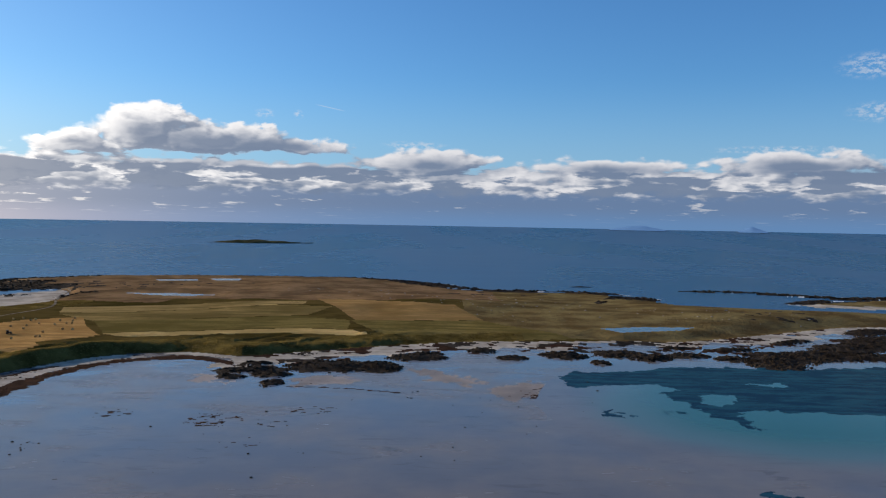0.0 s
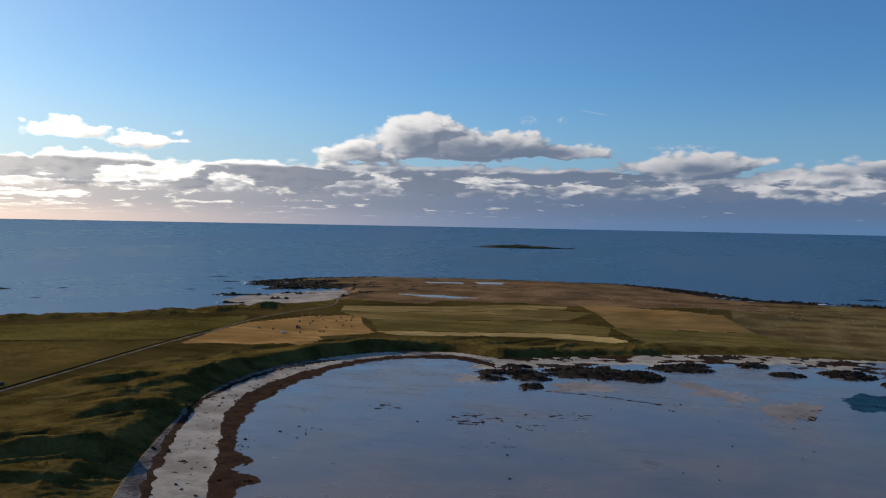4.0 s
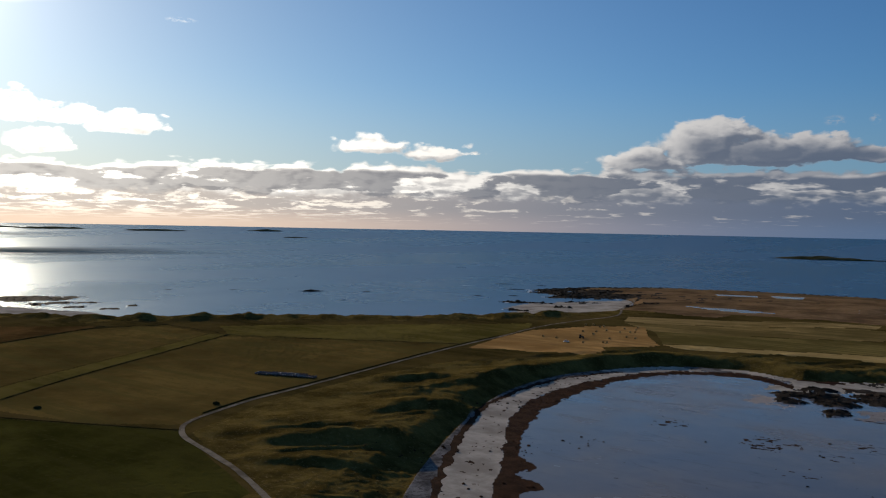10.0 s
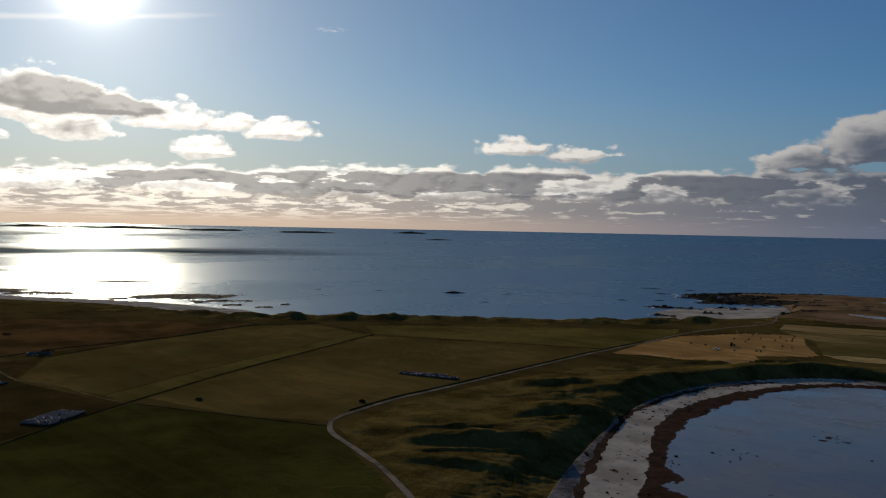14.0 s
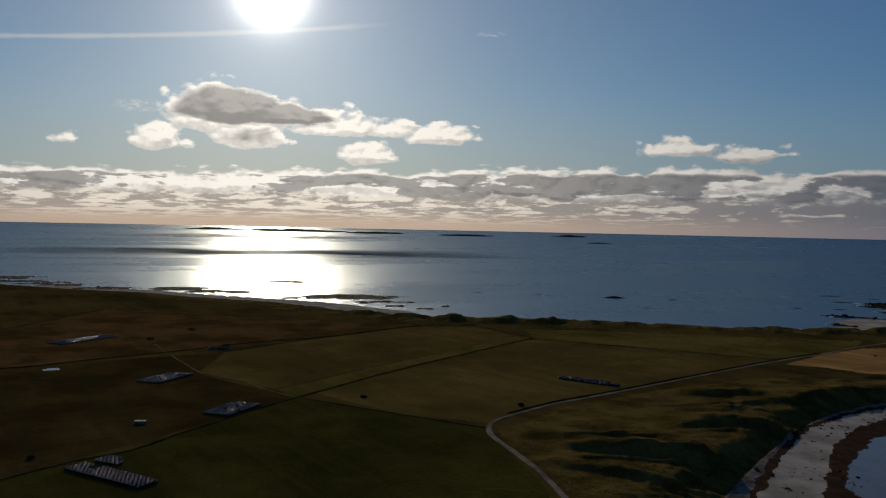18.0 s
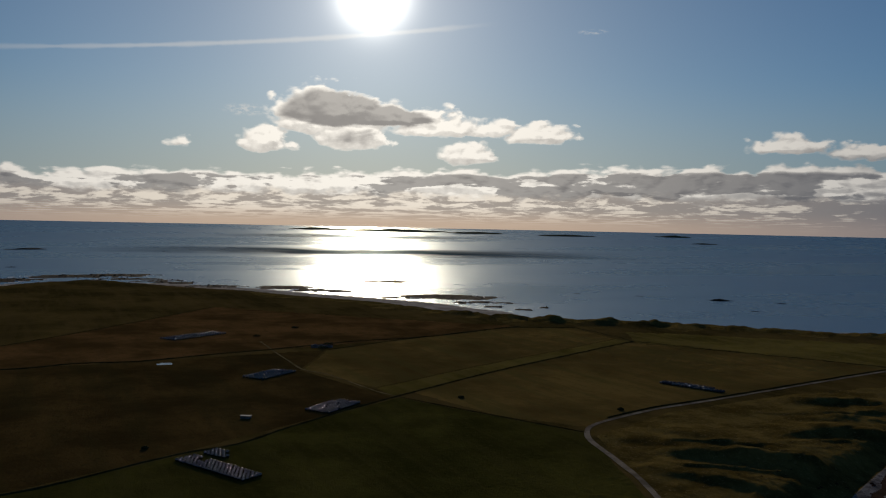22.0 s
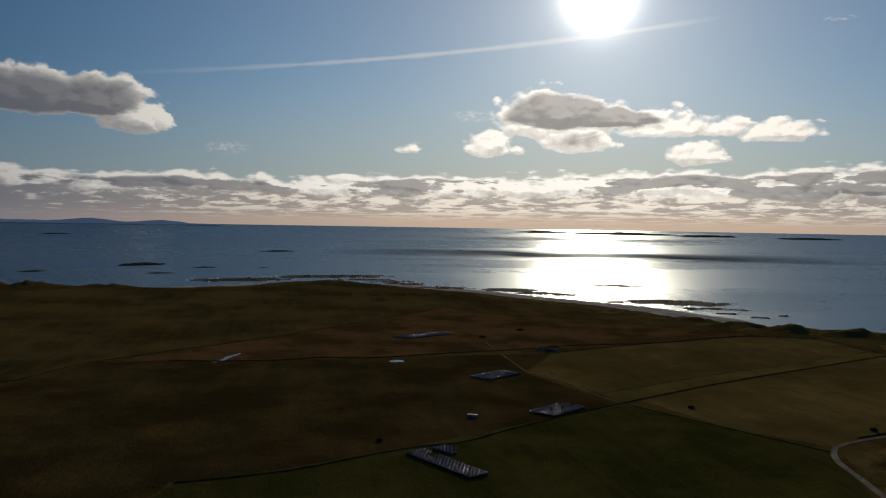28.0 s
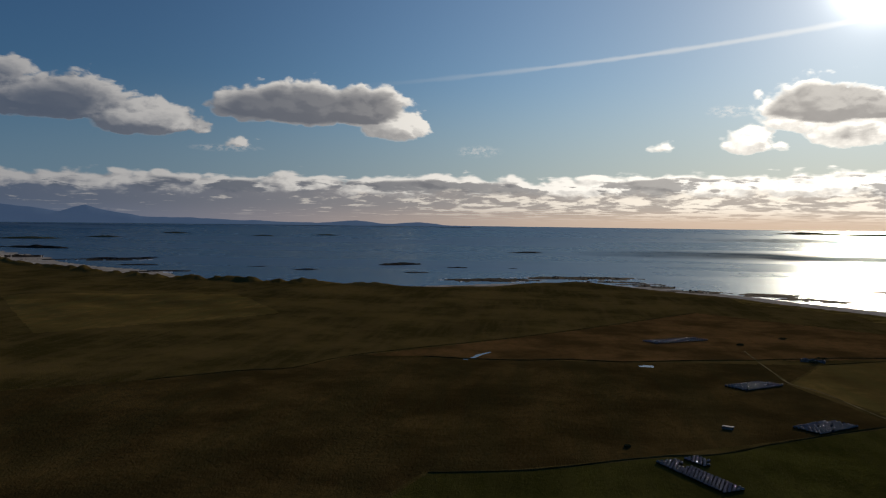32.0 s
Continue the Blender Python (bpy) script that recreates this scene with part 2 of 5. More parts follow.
    short = t.m("MULTIPLY", t.step(short, 0.055, 0.01), t.m("MULTIPLY", t.step(az, 6.6, 7.2), t.step(az, 8.8, 8.2)))
    veil = t.m("MAXIMUM", t.m("MULTIPLY", wisp, 0.55), t.m("MAXIMUM", t.m("MULTIPLY", line, 0.42), t.m("MULTIPLY", short, 0.3)))
    total = t.mix(veil, blue, t.mix(near, (0.55, 0.60, 0.68), (1.9, 1.85, 1.75)))
    total = t.mix(t.step(here, -0.02, 0.42), total, t.mix(lit, shade, bright))
    # under it the far rows run together into streaks, and into haze
    squash = t.m("DIVIDE", 7.0, t.m("ADD", t.m("MAXIMUM", el, 0.0), 0.8))
    streak = t.noise(t.vec(t.m("MULTIPLY", az, 0.30), squash), 1.7, 6.0, 0.62, 0.3)
    patch = t.noise(t.vec(t.m("MULTIPLY", az, 0.5), t.m("MULTIPLY", el, 1.6), 5.0), 0.5, 4.0, 0.6)
    thresh = t.m("MULTIPLY_ADD", near, -0.19, 0.60)
    foiled = t.step(t.m("SUBTRACT", t.m("MULTIPLY_ADD", patch, 0.35, streak), t.m("ADD", thresh, 0.175)), 0.0, 0.12)
    under = t.mix(t.m("MULTIPLY", foiled, t.m("MULTIPLY_ADD", near, 0.2, 0.75)), deep, foil)
    under = t.mix(t.step(el, 1.3, -0.2), under, hazy)
    ragged = t.m("MULTIPLY_ADD", t.m("SUBTRACT", t.noise(t.vec(t.m("MULTIPLY", az, 0.7), t.m("MULTIPLY", el, 1.5), 9.0), 0.8, 5.0, 0.6), 0.5), 1.9, el)
    total = t.mix(t.step(ragged, 2.25, 1.55), total, under)
    # the sun's own glare in the air
    glare = t.m("ADD", t.m("MULTIPLY", bell(1.75), 8.0), t.m("ADD", t.m("MULTIPLY", bell(3.2, 1.0), 1.7), t.m("MULTIPLY", bell(13.0, 1.0), 0.42)))
    n = t.node("ShaderNodeVectorMath")
    n.operation = "SCALE"
    n.inputs[0].default_value = (1.0, 0.96, 0.88)
    t.put(n.inputs["Scale"], glare)
    total = t.mix(1.0, total, n.outputs[0], "ADD")
    bg = t.node("ShaderNodeBackground")
    t.put(bg.inputs[0], total)
    bg.inputs[1].default_value = 1.0
    out = t.node("ShaderNodeOutputWorld")
    t.put(out.inputs[0], bg.outputs[0])


SKY_TINT = (0.070, 0.108, 0.140)
SKY_TINT_SUN = (0.146, 0.143, 0.138)
make_world()


# ---------------------------------------------------------------- materials
def material(name):
    m = bpy.data.materials.new(name)
    m.use_nodes = True
    t = Tree(m.node_tree)
    p = t.node("ShaderNodeBsdfPrincipled")
    out = t.node("ShaderNodeOutputMaterial")
    t.put(out.inputs[0], p.outputs[0])
    return m, t, p, t.node("ShaderNodeTexCoord").outputs["Object"]


def shiny(t, p, share, rough, normal=None, tint=(1.0, 1.0, 1.0)):
    """A steady share of gloss over the base, for ruffled water and creased film, whose small faces turn every way."""
    p.inputs["Specular IOR Level"].default_value, p.inputs["IOR"].default_value = 0.0, 1.01
    g = t.node("ShaderNodeBsdfGlossy")
    t.put(g.inputs["Roughness"], rough)
    t.put(g.inputs["Color"], tint)
    if normal:
        t.put(g.inputs["Normal"], normal)
    both = t.node("ShaderNodeMixShader")
    t.put(both.inputs[0], share)
    t.put(both.inputs[1], p.outputs[0]), t.put(both.inputs[2], g.outputs[0])
    out = [n for n in t.t.nodes if n.bl_idname == "ShaderNodeOutputMaterial"][0]
    t.put(out.inputs[0], both.outputs[0])


def ground_mat(name, low, high, fleck, coarse=0.03, fine=0.9, rough=0.95, spec=0.0, bump=0.6, depth=0.35,
               rows=None, flecks=(0.55, 0.7), grain=4.0):
    """Soil, grass or sand: two colours in large patches, flecks of a third, relief, and drill rows where the land is worked."""
    m, t, p, at = material(name)
    a = t.noise(at, coarse, 6.0, 0.65)
    low, high = tuple(0.76 * c for c in low), tuple(1.2 * c for c in high)
    base = t.mix(t.step(a, 0.36, 0.64), low, high)
    blotch = t.noise(t.mapped(at, 20, (1, 2.2, 1)), coarse * 5, 4.0, 0.65)
    base = t.mix(t.m("MULTIPLY", t.step(blotch, 0.5, 0.68), 0.35), base, low)
    b = t.noise(at, fine, 4.0, 0.6)
    base = t.mix(t.m("MULTIPLY", t.step(b, *flecks), 0.6), base, fleck)
    height = t.m("ADD", b, t.m("MULTIPLY", t.noise(at, fine * grain, 3.0, 0.6), 0.5))
    if rows:
        turn, period, amount = rows
        lines = t.noise(t.mapped(at, turn, (0.008, 1 / period, 1)), 1.0, 3.0, 0.6)
        base = t.mix(t.m("MULTIPLY", t.step(lines, 0.42, 0.62), min(1.0, amount * 1.5)), base, fleck)
        wide = t.noise(t.mapped(at, turn, (0.004, 0.22 / period, 1)), 1.0, 2.0, 0.5)
        base = t.mix(t.m("MULTIPLY", t.step(wide, 0.45, 0.6), amount * 0.7), base, low)
        height = t.m("ADD", height, t.m("MULTIPLY", lines, 0.4))
    t.put(p.inputs["Base Color"], base)
    p.inputs["Roughness"].default_value, p.inputs["Specular IOR Level"].default_value = rough, spec
    bmp = t.node("ShaderNodeBump")
    bmp.inputs["Strength"].default_value, bmp.inputs["Distance"].default_value = bump, depth
    t.put(bmp.inputs["Height"], height)
    t.put(p.inputs["Normal"], bmp.outputs[0])
    return m


def water_mat(name, deep, pale, rough=0.3, wave=0.25, scale=0.12, drift=0.004, spec=0.5, gloss=0.0, shade_bands=False):
    m, t, p, at = material(name)
    wind = t.noise(t.mapped(at, 20, (1, 3.0, 1)), drift, 4.0, 0.6)
    t.put(p.inputs["Base Color"], t.mix(t.step(wind, 0.35, 0.65), deep, pale))
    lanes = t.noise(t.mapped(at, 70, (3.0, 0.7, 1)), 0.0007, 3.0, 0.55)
    rough = t.m("ADD", t.step(wind, 0.3, 0.7, rough * -0.1, rough * 0.1), t.step(lanes, 0.38, 0.62, rough * 0.72, rough * 1.12))
    t.put(p.inputs["Roughness"], rough)
    p.inputs["IOR"].default_value, p.inputs["Specular IOR Level"].default_value = 1.33, spec
    h = t.m("ADD", t.noise(t.mapped(at, 68, (0.5, 1.0, 1)), scale, 5.0, 0.6), t.m("MULTIPLY", t.noise(at, scale * 7, 3.0, 0.6), 0.25))
    bmp = t.node("ShaderNodeBump")
    bmp.inputs["Strength"].default_value, bmp.inputs["Distance"].default_value = wave, 2.0 if shade_bands else 1.0
    t.put(bmp.inputs["Height"], h)
    t.put(p.inputs["Normal"], bmp.outputs[0])
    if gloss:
        # slicks across the wind, and two far bands of cut gloss imitating cloud shadow
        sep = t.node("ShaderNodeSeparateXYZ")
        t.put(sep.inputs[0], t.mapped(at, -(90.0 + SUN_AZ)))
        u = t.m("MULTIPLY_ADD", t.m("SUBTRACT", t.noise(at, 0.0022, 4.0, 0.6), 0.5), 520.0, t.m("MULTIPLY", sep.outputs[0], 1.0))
        calm_and_shade = t.m("MULTIPLY", t.step(lanes, 0.56, 0.40), 0.12)
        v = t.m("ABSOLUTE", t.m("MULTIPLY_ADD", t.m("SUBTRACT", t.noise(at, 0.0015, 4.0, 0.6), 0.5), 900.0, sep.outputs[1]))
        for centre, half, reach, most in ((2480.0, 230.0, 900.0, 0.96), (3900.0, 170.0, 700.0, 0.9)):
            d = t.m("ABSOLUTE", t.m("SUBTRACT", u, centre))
            calm_and_shade = t.m("MAXIMUM", calm_and_shade, t.m("MULTIPLY", t.step(d, half * 1.6, half * 0.4, 0.0, most), t.step(v, reach, reach * 0.2)))
        share = t.m("MULTIPLY", t.m("SUBTRACT", 1.0, calm_and_shade), gloss) if shade_bands else gloss
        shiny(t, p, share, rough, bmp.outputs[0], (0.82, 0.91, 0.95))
    return m


def plain_mat(name, colour, other, rough=0.6, spec=0.4, scale=3.0, metallic=0.0, bump=0.2, gloss=0.0):
    m, t, p, at = material(name)
    info = t.node("ShaderNodeObjectInfo").outputs["Random"]
    a = t.noise(at, scale, 4.0, 0.6)
    t.put(p.inputs["Base Color"], t.mix(t.step(t.m("ADD", a, t.m("MULTIPLY_ADD", info, 0.4, -0.2)), 0.35, 0.7), colour, other))
    t.put(p.inputs["Roughness"], t.step(a, 0.2, 0.8, rough * 0.8, min(1.0, rough * 1.2)))
    p.inputs["Specular IOR Level"].default_value, p.inputs["Metallic"].default_value = spec, metallic
    bmp = t.node("ShaderNodeBump")
    bmp.inputs["Strength"].default_value, bmp.inputs["Distance"].default_value = bump, 0.05
    t.put(bmp.inputs["Height"], a)
    t.put(p.inputs["Normal"], bmp.outputs[0])
    if gloss:
        shiny(t, p, gloss, rough)
    return m


GRASS = ground_mat("pasture", (0.066, 0.051, 0.014), (0.106, 0.073, 0.022), (0.128, 0.084, 0.030), 0.012, 0.5, rows=(-35, 9.0, 0.25), bump=0.9)
GRASS_DUNE = ground_mat("marram", (0.094, 0.066, 0.017), (0.150, 0.106, 0.030), (0.27, 0.19, 0.08), 0.06, 0.9, bump=1.0, depth=0.6)
HEATH = ground_mat("heath", (0.190, 0.115, 0.057), (0.247, 0.152, 0.076), (0.115, 0.090, 0.039), 0.02, 0.14, bump=1.0, depth=1.2, flecks=(0.52, 0.7))
ROUGH = ground_mat("rough_grazing", (0.094, 0.056, 0.018), (0.141, 0.076, 0.026), (0.081, 0.063, 0.020), 0.02, 0.3, bump=1.0)
HILL = ground_mat("hill_turf", (0.152, 0.098, 0.040), (0.222, 0.165, 0.067), (0.085, 0.064, 0.030), 0.025, 0.10, flecks=(0.50, 0.66), bump=1.0, depth=1.2)
STUBBLE = ground_mat("stubble", (0.419, 0.226, 0.074), (0.508, 0.289, 0.099), (0.318, 0.185, 0.066), 0.02, 0.6, rows=(-62, 8.0, 0.5))
STRAW = ground_mat("straw_strip", (0.467, 0.318, 0.119), (0.552, 0.379, 0.150), (0.343, 0.246, 0.082), 0.02, 0.6, rows=(-23, 4.0, 0.3))
STRIP = ground_mat("worked_strip", (0.275, 0.190, 0.070), (0.385, 0.265, 0.105), (0.150, 0.110, 0.038), 0.01, 0.5, rows=(-23, 11.0, 0.55))
OLIVE = ground_mat("olive_strip", (0.212, 0.148, 0.050), (0.300, 0.205, 0.075), (0.128, 0.098, 0.032), 0.012, 0.5, rows=(-23, 8.0, 0.5))
BROWN = ground_mat("brown_ley", (0.124, 0.083, 0.024), (0.172, 0.113, 0.032), (0.112, 0.092, 0.026), 0.012, 0.4, rows=(-40, 10.0, 0.4), bump=0.9)
RUSSET = ground_mat("russet_field", (0.281, 0.164, 0.059), (0.354, 0.210, 0.081), (0.245, 0.164, 0.054), 0.015, 0.5, rows=(-14, 8.0, 0.4))
GREEN = ground_mat("green_ley", (0.172, 0.128, 0.038), (0.232, 0.168, 0.054), (0.112, 0.090, 0.028), 0.015, 0.5, rows=(-18, 9.0, 0.45))
LEY = ground_mat("grass_ley", (0.116, 0.094, 0.021), (0.162, 0.124, 0.030), (0.180, 0.132, 0.040), 0.015, 0.5, rows=(-30, 9.0, 0.3), bump=0.9)
DEEPGREEN = ground_mat("dark_ley", (0.048, 0.046, 0.009), (0.068, 0.061, 0.013), (0.074, 0.062, 0.017), 0.02, 0.5, rows=(28, 6.0, 0.25), bump=0.9)
PEAT = ground_mat("wet_peat", (0.056, 0.037, 0.012), (0.082, 0.052, 0.016), (0.045, 0.039, 0.013), 0.02, 0.3, rows=(-55, 12.0, 0.25), bump=1.0)
FAINT = ground_mat("worn_grass", (0.140, 0.108, 0.042), (0.205, 0.156, 0.074), (0.092, 0.074, 0.022), 0.1, 1.0)
SAND = ground_mat("dry_sand", (0.46, 0.395, 0.315), (0.48, 0.42, 0.34), (0.26, 0.19, 0.13), 0.05, 0.5, bump=0.25, flecks=(0.72, 0.8))
SHINGLE = ground_mat("shingle", (0.12, 0.112, 0.105), (0.22, 0.205, 0.19), (0.05, 0.04, 0.035), 0.12, 0.7, bump=0.9, flecks=(0.5, 0.6))
WRACK = ground_mat("cast_weed", (0.036, 0.016, 0.008), (0.052, 0.024, 0.012), (0.020, 0.012, 0.008), 0.15, 1.1, rough=0.9, spec=0.02, bump=1.0)
ROCK = ground_mat("weedy_rock", (0.022, 0.016, 0.011), (0.044, 0.033, 0.023), (0.12, 0.10, 0.08), 0.08, 0.45, rough=0.9, spec=0.03, bump=1.0, depth=0.8, flecks=(0.64, 0.74))
BANK = ground_mat("rush_bank", (0.048, 0.040, 0.013), (0.070, 0.055, 0.020), (0.10, 0.08, 0.03), 0.1, 1.5, bump=1.0)
GRAVEL = ground_mat("track_gravel", (0.20, 0.162, 0.112), (0.26, 0.215, 0.155), (0.13, 0.115, 0.06), 0.1, 1.3, bump=0.4, flecks=(0.6, 0.7))
SEA = water_mat("open_sea", (0.002, 0.028, 0.058), (0.004, 0.042, 0.078), 0.31, 0.4, 0.16, gloss=0.37, shade_bands=True)
FOAM = ground_mat("sea_foam", (0.55, 0.58, 0.60), (0.72, 0.74, 0.75), (0.30, 0.38, 0.44), 0.1, 0.5, flecks=(0.5, 0.6))
POOL = water_mat("pool_water", (0.045, 0.045, 0.042), (0.075, 0.068, 0.055), 0.14, 0.06, 0.8, spec=0.18)
WEEDBED = water_mat("weed_bed", (0.002, 0.012, 0.024), (0.012, 0.058, 0.072), 0.10, 0.05, 0.6, 0.045, gloss=0.09)


def flat_mat(name, flooded):
    """Wet sand under a film of water; where it is flooded the water turns turquoise with its depth."""
    m, t, p, at = material(name)
    a, b = t.noise(at, 0.015, 5.0, 0.6), t.noise(at, 0.22, 5.0, 0.65)
    stretch = t.noise(t.mapped(at, 25, (0.25, 1.0, 1)), 0.10, 5.0, 0.6, 1.2)
    base = t.mix(t.step(a, 0.35, 0.65), (0.150, 0.134, 0.120), (0.215, 0.176, 0.142))
    base = t.mix(t.m("MULTIPLY", t.step(stretch, 0.55, 0.72), 0.4), base, (0.13, 0.105, 0.085))
    ribs = t.noise(t.mapped(at, -62, (0.35, 1.3, 1)), 0.16, 6.0, 0.68, 0.8)
    where = t.step(t.noise(at, 0.022, 3.0, 0.5), 0.50, 0.62)
    base = t.mix(t.m("MULTIPLY", t.step(ribs, 0.52, 0.64), t.m("MULTIPLY", where, 0.5)), base, (0.085, 0.072, 0.058))
    base = t.mix(t.step(b, 0.70, 0.76), base, (0.07, 0.055, 0.045))
    rough = t.step(t.m("ADD", a, t.m("MULTIPLY", stretch, 0.5)), 0.55, 0.9, 0.07, 0.28)
    if flooded:
        depth = t.node("ShaderNodeAttribute")
        depth.attribute_name = "depth"
        d = t.m("ADD", depth.outputs["Fac"], t.m("MULTIPLY_ADD", a, 0.3, -0.15), clamp=True)
        base = t.mix(t.step(d, 0.0, 0.45), base, (0.105, 0.165, 0.142))
        base = t.mix(t.step(d, 0.3, 1.0), base, (0.026, 0.125, 0.090))
        rough = t.m("MINIMUM", rough, 0.12)
    t.put(p.inputs["Base Color"], base)
    t.put(p.inputs["Roughness"], rough)
    p.inputs["IOR"].default_value, p.inputs["Specular IOR Level"].default_value = 1.33, 0.24 if flooded else 0.38
    bmp = t.node("ShaderNodeBump")
    bmp.inputs["Strength"].default_value, bmp.inputs["Distance"].default_value = 0.08, 0.3
    t.put(bmp.inputs["Height"], t.m("ADD", t.m("ADD", b, stretch), ribs))
    t.put(p.inputs["Normal"], bmp.outputs[0])
    return m


DAMP = ground_mat("damp_sand", (0.30, 0.235, 0.175), (0.34, 0.265, 0.20), (0.20, 0.15, 0.11), 0.03, 0.3, rough=0.5, spec=0.3, bump=0.2)
FLAT, SHALLOW = flat_mat("wet_sand_flat", False), flat_mat("shallow_water", True)
BALE_BLACK = plain_mat("black_bale_wrap", (0.004, 0.004, 0.005), (0.009, 0.009, 0.010), 0.21, 0.36, 1.5, gloss=0.13)
BALE_GREY = plain_mat("blue_grey_bale_wrap", (0.012, 0.015, 0.022), (0.028, 0.034, 0.046), 0.25, 0.3, 1.5, gloss=0.03)
STRAW_BALE = plain_mat("baled_straw", (0.30, 0.20, 0.085), (0.46, 0.33, 0.15), 0.95, 0.05, 4.0, bump=0.6)
PAINT_WHITE = plain_mat("white_car_paint", (0.74, 0.75, 0.76), (0.80, 0.80, 0.80), 0.3, 0.5)
PAINT_DARK = plain_mat("dark_green_paint", (0.02, 0.03, 0.02), (0.035, 0.045, 0.03), 0.4, 0.5)
GLASS_DARK = plain_mat("tinted_glass", (0.01, 0.012, 0.014), (0.015, 0.018, 0.02), 0.1, 0.5)
RUBBER = plain_mat("tyre_rubber", (0.015, 0.015, 0.015), (0.03, 0.028, 0.026), 0.9, 0.2)
STONE = plain_mat("drystone", (0.10, 0.09, 0.08), (0.22, 0.20, 0.18), 0.9, 0.2, 1.0, bump=0.8)
TIN = plain_mat("galvanised_tin", (0.16, 0.165, 0.17), (0.24, 0.245, 0.25), 0.8, 0.3, 1.0, 0.0)
LEAF = plain_mat("scrub_leaf", (0.030, 0.035, 0.010), (0.060, 0.060, 0.020), 0.8, 0.1, 2.0)
BARK = plain_mat("bark", (0.06, 0.045, 0.03), (0.10, 0.08, 0.055), 0.9, 0.1)


# ---------------------------------------------------------------- shape of the land
_lattice = np.pad(np.random.RandomState(7).rand(256, 256), ((0, 1), (0, 1)), mode="wrap").astype(np.float32).ravel()


def vnoise(x, y, seed=0):
    """Smooth noise of 0 to 1 on a lattice of 1."""
    x, y = np.asarray(x, float) + seed * 17.31, np.asarray(y, float) + seed * 5.77
    fx, fy = np.floor(x), np.floor(y)
    u, v = (x - fx).astype(np.float32), (y - fy).astype(np.float32)
    xi, yi = fx.astype(np.int32) & 255, (fy.astype(np.int32) & 255)
    u, v = u * u * (3 - 2 * u), v * v * (3 - 2 * v)
    k = xi * 257 + yi
    a, b, c, d = _lattice.take(k), _lattice.take(k + 257), _lattice.take(k + 1), _lattice.take(k + 258)
    a += (b - a) * u
    c += (d - c) * u
    return a + (c - a) * v


def fbm(x, y, size, octaves=4, seed=0):
    total, gain, norm = 0.0, 1.0, 0.0
    for k in range(octaves):
        total = total + gain * vnoise(x * 2**k / size, y * 2**k / size, seed + 3 * k)
        norm, gain = norm + gain, gain * 0.5
    return total / norm


def ramp(x, lo, hi):
    k = np.clip((x - lo) / (hi - lo), 0, 1)
    return k * k * (3 - 2 * k)


def inside(poly, x, y):
    odd = np.zeros(np.shape(x), bool)
    px, py = [p[0] for p in poly], [p[1] for p in poly]
    near = (x > min(px)) & (x < max(px)) & (y > min(py)) & (y < max(py))
    x, y = x[near], y[near]
    hit = np.zeros(len(x), bool)
    for (x0, y0), (x1, y1) in zip(poly, poly[1:] + poly[:1]):
        if y0 != y1:
            hit ^= ((y0 > y) != (y1 > y)) & (x < (x1 - x0) * (y - y0) / (y1 - y0) + x0)
    odd[near] = hit
    return odd


def far_from(line, x, y):
    """The distance to a broken line."""
    best = np.full(np.shape(x), 1e12)
    for (x0, y0), (x1, y1) in zip(line, line[1:]):
        dx, dy = x1 - x0, y1 - y0
        k = np.clip(((x - x0) * dx + (y - y0) * dy) / (dx * dx + dy * dy), 0, 1)
        best = np.minimum(best, (x - x0 - k * dx) ** 2 + (y - y0 - k * dy) ** 2)
    return np.sqrt(best)


class Nearness:
    """Distance to a broken line from a lattice of 8 m, worked out anew close to the line."""

    def __init__(self, line):
        self.line = line
        gx, gy = np.meshgrid(np.arange(-2000.0, 720.0, 8.0), np.arange(-1500.0, 1400.0, 8.0))
        self.table = far_from(line, gx, gy)

    def __call__(self, x, y):
        u, v = (x + 2000.0) / 8.0, (y + 1500.0) / 8.0
        rows, cols = self.table.shape
        out = (u < 0) | (v < 0) | (u > cols - 1.01) | (v > rows - 1.01)
        u, v = np.clip(u, 0, cols - 1.01), np.clip(v, 0, rows - 1.01)
        i, j = u.astype(int), v.astype(int)
        u, v = u - i, v - j
        t = self.table
        d = (t[j, i] * (1 - u) + t[j, i + 1] * u) * (1 - v) + (t[j + 1, i] * (1 - u) + t[j + 1, i + 1] * u) * v
        d = np.where(out, np.maximum(d, 600.0), d)
        near = (d < 14) & ~out
        if near.any():
            d[near] = far_from(self.line, x[near], y[near])
        return d


def curve(points, each=6):
    """A smooth line through the points."""
    p = [Vector((*q, 0)) for q in points]
    out = []
    for i in range(len(p) - 1):
        a, b, c, d = p[max(i - 1, 0)], p[i], p[i + 1], p[min(i + 2, len(p) - 1)]
        for k in range(each):
            t = k / each
            q = 0.5 * (2 * b + (c - a) * t + (2 * a - 5 * b + 4 * c - d) * t * t + (3 * b - a - 3 * c + d) * t**3)
            out.append((q.x, q.y))
    return out + [tuple(points[-1])]


